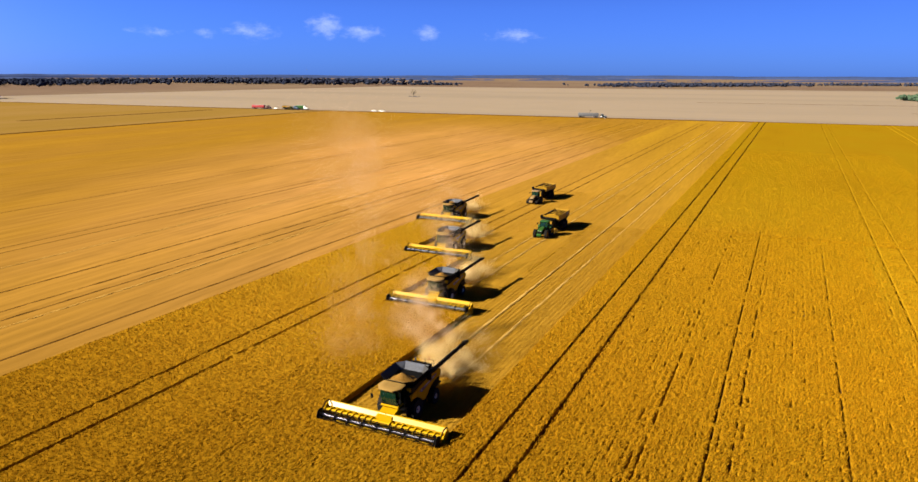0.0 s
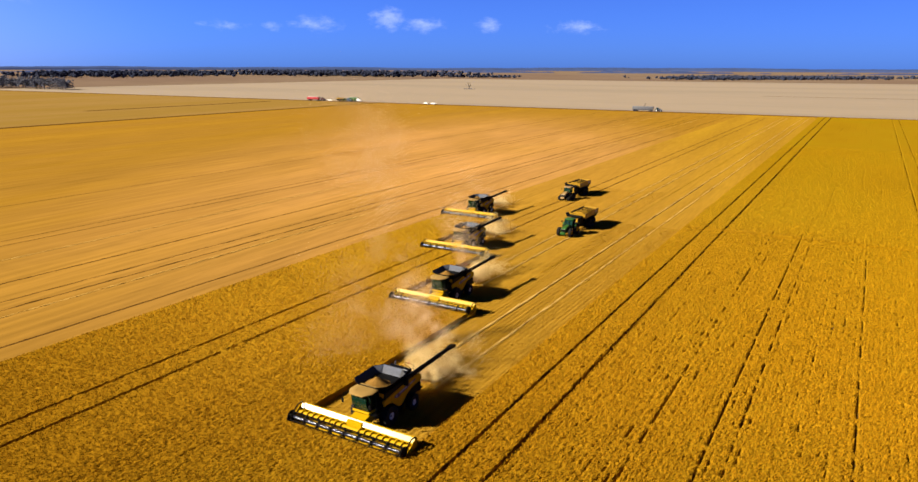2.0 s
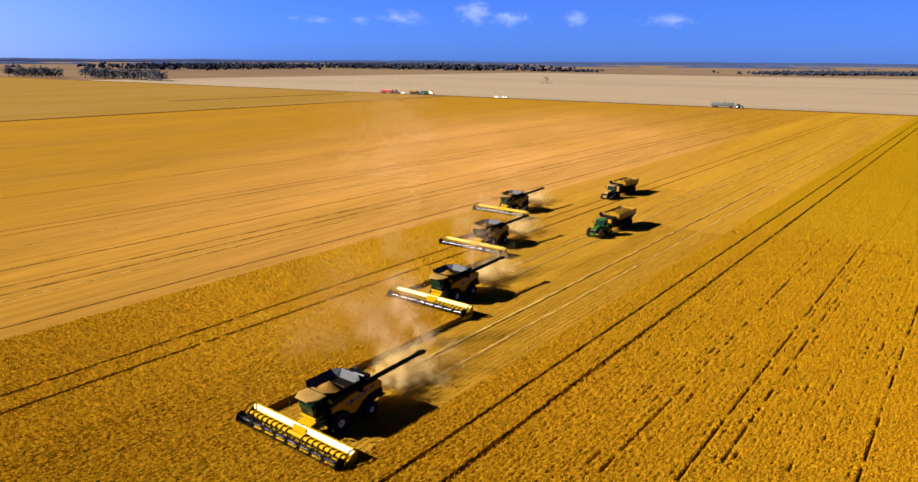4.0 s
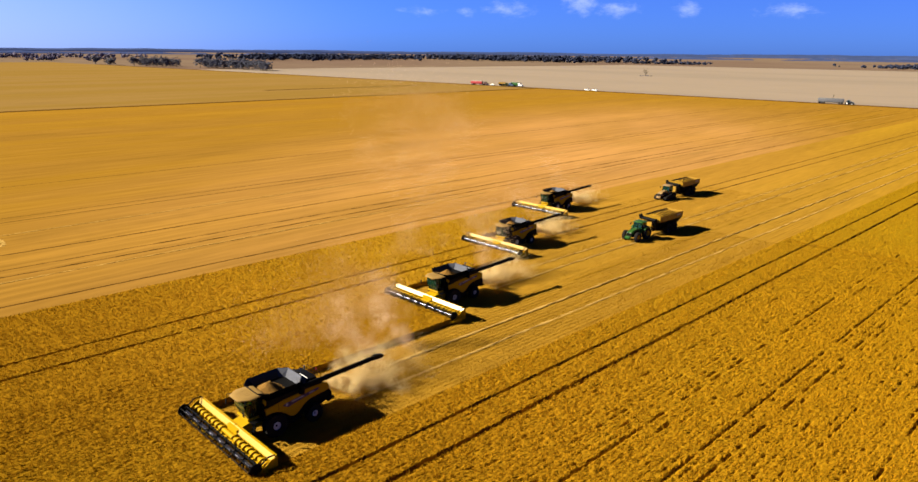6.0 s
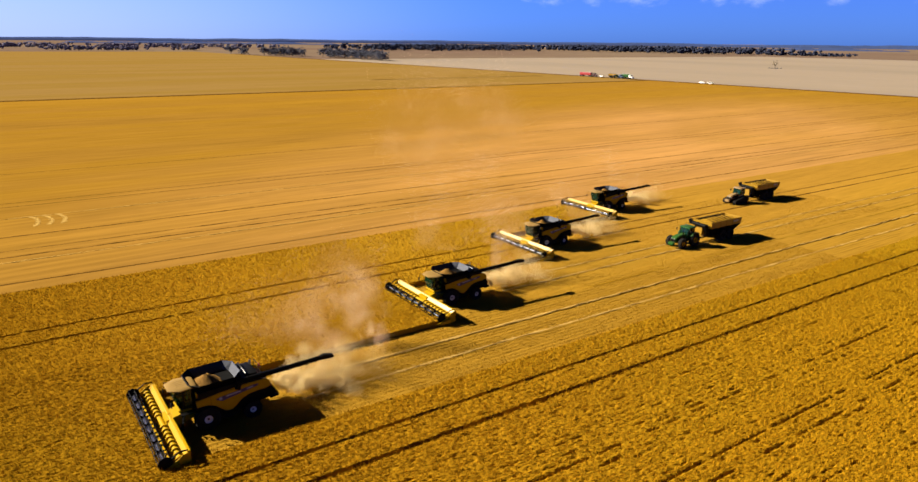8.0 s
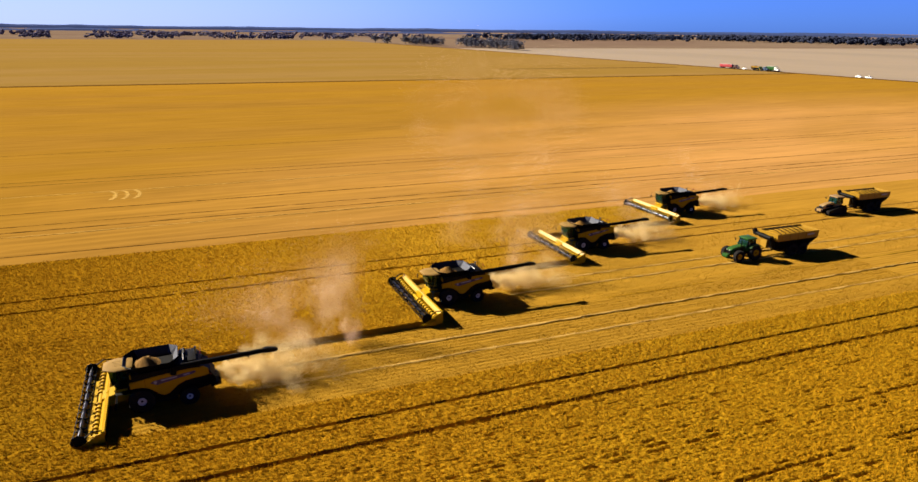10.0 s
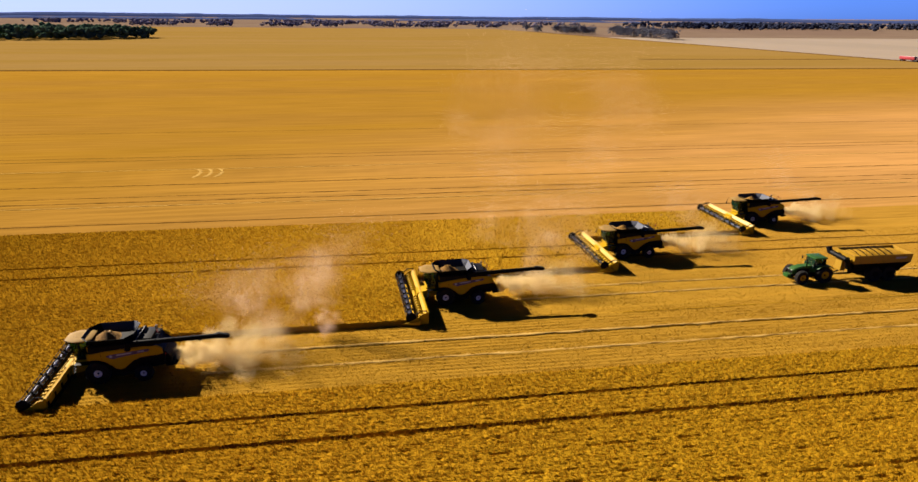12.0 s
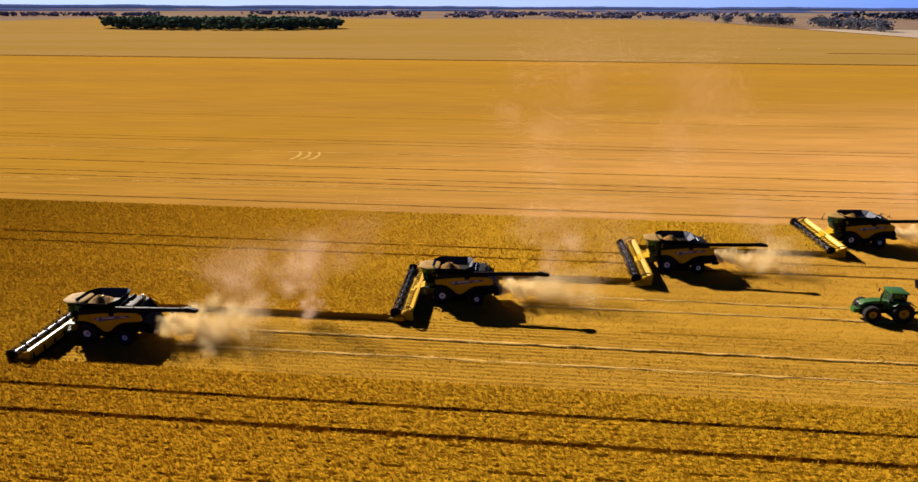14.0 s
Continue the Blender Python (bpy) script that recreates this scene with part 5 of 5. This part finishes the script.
# ---- trees ----
ICO = bmesh.new()
bmesh.ops.create_icosphere(ICO, subdivisions=1, radius=1.0)
ICO_V = np.array([v.co[:] for v in ICO.verts])
ICO_F = np.array([[v.index for v in f.verts] for f in ICO.faces])
ICO.free()


def clumps(name, centres, radii, material, seed, squash=0.75):
    """Many rough leaf clumps joined in one mesh."""
    g = np.random.default_rng(seed)
    V, F = [], []
    for i, (c, r) in enumerate(zip(centres, radii)):
        k = 0.78 + 0.44 * g.random((len(ICO_V), 1))
        V.append(ICO_V * k * r * np.array([1, 1, squash]) + np.asarray(c))
        F.append(ICO_F + i * len(ICO_V))
    me = bpy.data.meshes.new(name)
    me.from_pydata(np.concatenate(V).tolist(), [], np.concatenate(F).tolist())
    me.materials.append(material)
    return new(name, me)


def gum(seed, height, label, spread=0.36, n=110):
    g = random.Random(seed)
    t = thing("gum_tree", label, "tree", "gum trees")
    bm = B()
    limbs = []
    base = Vector((0, 0, -0.1))
    fork = Vector((g.uniform(-0.3, 0.3), g.uniform(-0.3, 0.3), height * 0.28))
    rod(bm, base, fork, height * 0.035, height * 0.025, seg=8)
    for i in range(6):
        a = i * 1.05 + g.uniform(-0.3, 0.3)
        tip = fork + Vector((math.cos(a) * height * spread * g.uniform(0.4, 0.9), math.sin(a) * height * spread * g.uniform(0.4, 0.9), height * g.uniform(0.3, 0.6)))
        rod(bm, fork, tip, height * 0.018, height * 0.006, seg=6)
        limbs.append(tip)
    part("trunk", bm, M_BARK, t, "grey trunk with forked limbs")
    cs, rs = [], []
    for i in range(n):
        tip = g.choice(limbs)
        d = Vector((g.gauss(0, 1), g.gauss(0, 1), g.gauss(0, 0.8))) * height * 0.10
        c = tip + d
        c.z -= height * 0.5 * g.random() ** 2
        cs.append((c.x * 1.25, c.y * 1.25, min(max(c.z, height * 0.16), height)))
        rs.append(height * g.uniform(0.04, 0.095))
    crown = clumps("crown", cs, rs, M_LEAF, seed)
    crown.parent = t
    return t


masters = [gum(3, 17.0, "grey-green gum tree beside a farm track"), gum(5, 15.0, "grey-green gum tree beside a farm track", 0.42, 120), gum(9, 18.0, "grey-green gum tree beside a farm track", 0.32, 115)]
g = random.Random(4)
spots = []
for i in range(21):
    f = i / 20
    spots.append((-872 - 225 * f + g.uniform(-4, 4), 527 + 3 * f + g.uniform(-4, 9)))
for i in range(12):
    f = i / 11
    spots.append((-1148 - 95 * f + g.uniform(-5, 5), 512 - 30 * f + g.uniform(-6, 12)))
for i in range(3):
    spots.append((-1300 - 45 * i + g.uniform(-9, 9), 470 + g.uniform(-12, 12)))
for i, (x, y) in enumerate(spots):
    k = i % 3
    m = pose(x, y, 0, 0, 0, g.uniform(0, 360))
    if i < 3:
        masters[k].matrix_basis = m
    else:
        copy_thing(masters[k], m)

# a lone bare tree in the pale paddock
t = thing("dead_tree", "bare grey dead tree standing in pale stubble", "tree")
bm = B()
fork = Vector((0, 0, 3))
rod(bm, (0, 0, -0.1), fork, 0.45, 0.32, seg=8)
g = random.Random(8)
for i in range(9):
    a = i * 0.72
    tip = fork + Vector((math.cos(a) * g.uniform(2, 6), math.sin(a) * g.uniform(2, 6), g.uniform(2.5, 7)))
    rod(bm, fork, tip, 0.2, 0.05, seg=6)
    for j in range(3):
        rod(bm, fork.lerp(tip, 0.5 + 0.15 * j), tip + Vector((g.uniform(-1.8, 1.8), g.uniform(-1.8, 1.8), g.uniform(0, 1.8))), 0.08, 0.03, seg=5)
part("trunk", bm, M_BARK, t)
t.matrix_basis = pose(-438, 858, 0)
cs = [(-438 + g.uniform(-9, 9), 856 + g.uniform(-5, 5), 0.5) for _ in range(16)]
tagged(clumps("scrub", cs, [g.uniform(0.5, 1.2) for _ in cs], M_LEAF, 81), "low dry scrub round a dead tree", "scrub", kind="stuff")


def woodland(name, label, seed, n, inside, height, radius, material, category="woodland"):
    """Tree crowns over an area, too many to count."""
    g = random.Random(seed)
    cs, rs = [], []
    while len(cs) < n:
        x, y, hs = inside(g)
        hgt = height * hs * g.uniform(0.75, 1.1)
        for _ in range(3):
            r = radius * g.uniform(0.5, 1.0)
            cs.append((x + g.gauss(0, radius * 0.6), y + g.gauss(0, radius * 0.6), hgt * g.uniform(0.28, 0.95)))
            rs.append(r)
    return tagged(clumps(name, cs, rs, material, seed, 0.8), label, category, kind="stuff")


def ellipse(cx, cy, ax, ay):
    def f(g):
        while True:
            a, b = g.uniform(-1, 1), g.uniform(-1, 1)
            if a * a + b * b < 1:
                return cx + a * ax, cy + b * ay, 1.0
    return f


def strip(x0, y0, x1, y1, w, clump=0.0):
    def f(g):
        while True:
            k = g.random()
            if clump and math.sin(k * 47 + x0) + math.sin(k * 19 + y0) * 0.8 < clump - 1:
                continue
            return x0 + (x1 - x0) * k + g.gauss(0, w), y0 + (y1 - y0) * k + g.gauss(0, w), 1.0
    return f


woodland("mallee_wood", "dense dark green mallee wood standing in stubble", 11, 2600, ellipse(-888, -338, 92, 158), 13.5, 4.2, M_LEAF2)
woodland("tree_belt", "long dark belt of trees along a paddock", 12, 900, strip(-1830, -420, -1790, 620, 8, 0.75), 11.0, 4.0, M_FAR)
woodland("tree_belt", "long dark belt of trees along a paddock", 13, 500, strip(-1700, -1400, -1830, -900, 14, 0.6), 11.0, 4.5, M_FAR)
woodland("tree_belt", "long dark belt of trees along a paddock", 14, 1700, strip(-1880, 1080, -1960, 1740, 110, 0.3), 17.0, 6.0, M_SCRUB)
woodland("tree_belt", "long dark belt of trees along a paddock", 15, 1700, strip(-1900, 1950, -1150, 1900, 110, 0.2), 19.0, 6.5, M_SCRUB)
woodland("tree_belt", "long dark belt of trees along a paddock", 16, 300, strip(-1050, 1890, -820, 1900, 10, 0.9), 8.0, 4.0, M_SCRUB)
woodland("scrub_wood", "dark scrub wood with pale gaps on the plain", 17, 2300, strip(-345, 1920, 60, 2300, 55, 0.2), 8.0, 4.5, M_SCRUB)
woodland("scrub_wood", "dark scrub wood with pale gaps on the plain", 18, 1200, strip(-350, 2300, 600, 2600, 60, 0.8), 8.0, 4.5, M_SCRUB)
woodland("green_scrub", "green scrub thicket beside a pale paddock", 19, 700, ellipse(250, 1010, 52, 75), 6.5, 3.2, M_LEAF2, "scrub")
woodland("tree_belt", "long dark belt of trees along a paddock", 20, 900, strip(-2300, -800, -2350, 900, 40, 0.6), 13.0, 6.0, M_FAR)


def ridge(radius, base, amp, seed, material, name, label):
    """A wooded rise along the horizon."""
    n = 720
    vs, fs = [], []
    th = np.linspace(0, 2 * math.pi, n, endpoint=False)
    hgt = base + amp * (vnoise(th * 9, np.full(n, seed)) - 0.3) + amp * 0.5 * (vnoise(th * 60, np.full(n, seed + 5.0)) - 0.5)
    for k, a in enumerate(th):
        c, s = math.cos(a), math.sin(a)
        z = max(hgt[k], 4)
        for r, zz in ((radius, -1), (radius + 15, z * 0.7), (radius + 60, z), (radius + 400, z)):
            vs.append((-100 + c * r, 100 + s * r, zz))
    for k in range(n):
        for j in range(3):
            a, b = k * 4 + j, ((k + 1) % n) * 4 + j
            fs.append((a, b, b + 1, a + 1))
    me = bpy.data.meshes.new(name)
    me.from_pydata(vs, [], fs)
    me.materials.append(material)
    return tagged(new(name, me), label, "backdrop", kind="structure")


ridge(4100, 28.0, 7.0, 3.0, M_HAZE, "backdrop", "wooded rise along the horizon in painted haze blue")
ridge(3300, 7.0, 14.0, 8.0, M_HAZE, "backdrop", "low haze-tinted woodland on the plain far off")


# ---- dust and chaff thrown up by the harvesters ----
def dust(name, label, pts, size, seed, material=M_DUST):
    g = np.random.default_rng(seed)
    n = len(pts)
    e1 = g.normal(0, 1, (n, 3))
    e1 /= np.linalg.norm(e1, axis=1, keepdims=True)
    e2 = np.cross(e1, g.normal(0, 1, (n, 3)))
    e2 /= np.linalg.norm(e2, axis=1, keepdims=True)
    tri = np.stack([e1, -0.5 * e1 + 0.87 * e2, -0.5 * e1 - 0.87 * e2], 1) * (size * (0.6 + 0.7 * g.random((n, 1, 1))))
    co = (pts[:, None, :] + tri).reshape(-1, 3)
    me = bpy.data.meshes.new(name)
    me.vertices.add(n * 3)
    me.vertices.foreach_set("co", co.ravel())
    me.loops.add(n * 3)
    me.loops.foreach_set("vertex_index", np.arange(n * 3))
    me.polygons.add(n)
    me.polygons.foreach_set("loop_start", np.arange(0, n * 3, 3))
    me.materials.append(material)
    me.update(calc_edges=True)
    return tagged(new(name, me), label, "dust", "dust plumes", "stuff")


def puffs(g, centres, radii, weights, n):
    """Points gathered in soft round billows."""
    w = np.asarray(weights) / np.sum(weights)
    k = g.choice(len(w), n, p=w)
    d = g.normal(0, 1, (n, 3))
    d *= 0.52
    p = np.asarray(centres)[k] + d * np.asarray(radii)[k][:, None]
    p[:, 2] = np.abs(p[:, 2] - 0.05) + 0.05
    return p


def plume(hx, hy, n, length, seed):
    """Chaff thrown from the spreader: a jet that sinks, swells into billows and thins out."""
    g = np.random.default_rng(seed)
    m = 150
    t = np.sort(g.beta(1.0, 1.5, m))
    y = 6.0 + length * t
    x = g.normal(0, 1, m) * (0.7 + 1.1 * t) - 0.8 * t
    z = 1.35 - 0.9 * np.clip(t * 3, 0, 1) + (0.4 + 1.8 * t) * np.abs(g.normal(0, 0.8, m))
    r = (0.28 + 0.95 * t) * g.uniform(0.55, 1.35, m)
    p = puffs(g, np.stack([x, y, z], -1), r, r ** 2 * (1.1 - t) ** 2.4 * g.uniform(0.2, 1.6, m), n)
    p[:, 0] += hx + 0.025 * p[:, 1]
    p[:, 1] += hy
    return p


for i, (hx, hy) in enumerate(HARVESTERS):
    n = (125000, 90000, 65000, 45000)[i]
    size = (0.021, 0.022, 0.025, 0.03)[i]
    dust("dust_plume", "tan dust and chaff blown out behind a harvester", plume(hx, hy, n, 12.0, 31 + i), size, 51 + i)


def wisp(cx, cy, height, spread, n, seed, lean):
    """A ragged column of dust that leans with the wind and frays as it climbs."""
    g = np.random.default_rng(seed)
    m = 60
    t = g.random(m) ** 0.9
    y = cy + g.normal(0, 1, m) * spread * (0.5 + 1.1 * t) + spread * np.sin(t * 4 + seed)
    x = cx + lean * t + g.normal(0, 1, m) * spread * (0.4 + 0.8 * t)
    r = spread * (0.45 + 0.8 * t) * g.uniform(0.5, 1.4, m)
    return puffs(g, np.stack([x, y, 0.4 + height * t], -1), r, r ** 2 * (1.2 - t) * g.uniform(0.1, 1.8, m), n)


for i, (cx, cy, hgt, sp, n, lean) in enumerate((
        (-2.5, 13.0, 6.0, 1.1, 22000, -3.6), (-4.0, 19, 7.5, 1.1, 40000, -4.5), (-15, 21, 6.0, 1.8, 12000, -5.0), (-13.0, 43, 8.0, 1.2, 24000, -4.0),
        (-16, 49, 8.0, 1.6, 14000, -5.0), (-25, 69, 7.0, 1.5, 15000, -5.0), (-35, 94, 9.0, 1.8, 12000, -5.0), (-9, 11, 4.5, 2.0, 10000, -4.0),
        (-27, 44, 24.0, 2.8, 58000, -9.0), (-38, 63, 25.0, 3.0, 48000, -10.0))):
    dust("dust_wisp", "thin wisp of tan dust rising over stubble", wisp(cx, cy, hgt, sp, n, 71 + i, lean), 0.019, 91 + i, M_DRIFT)
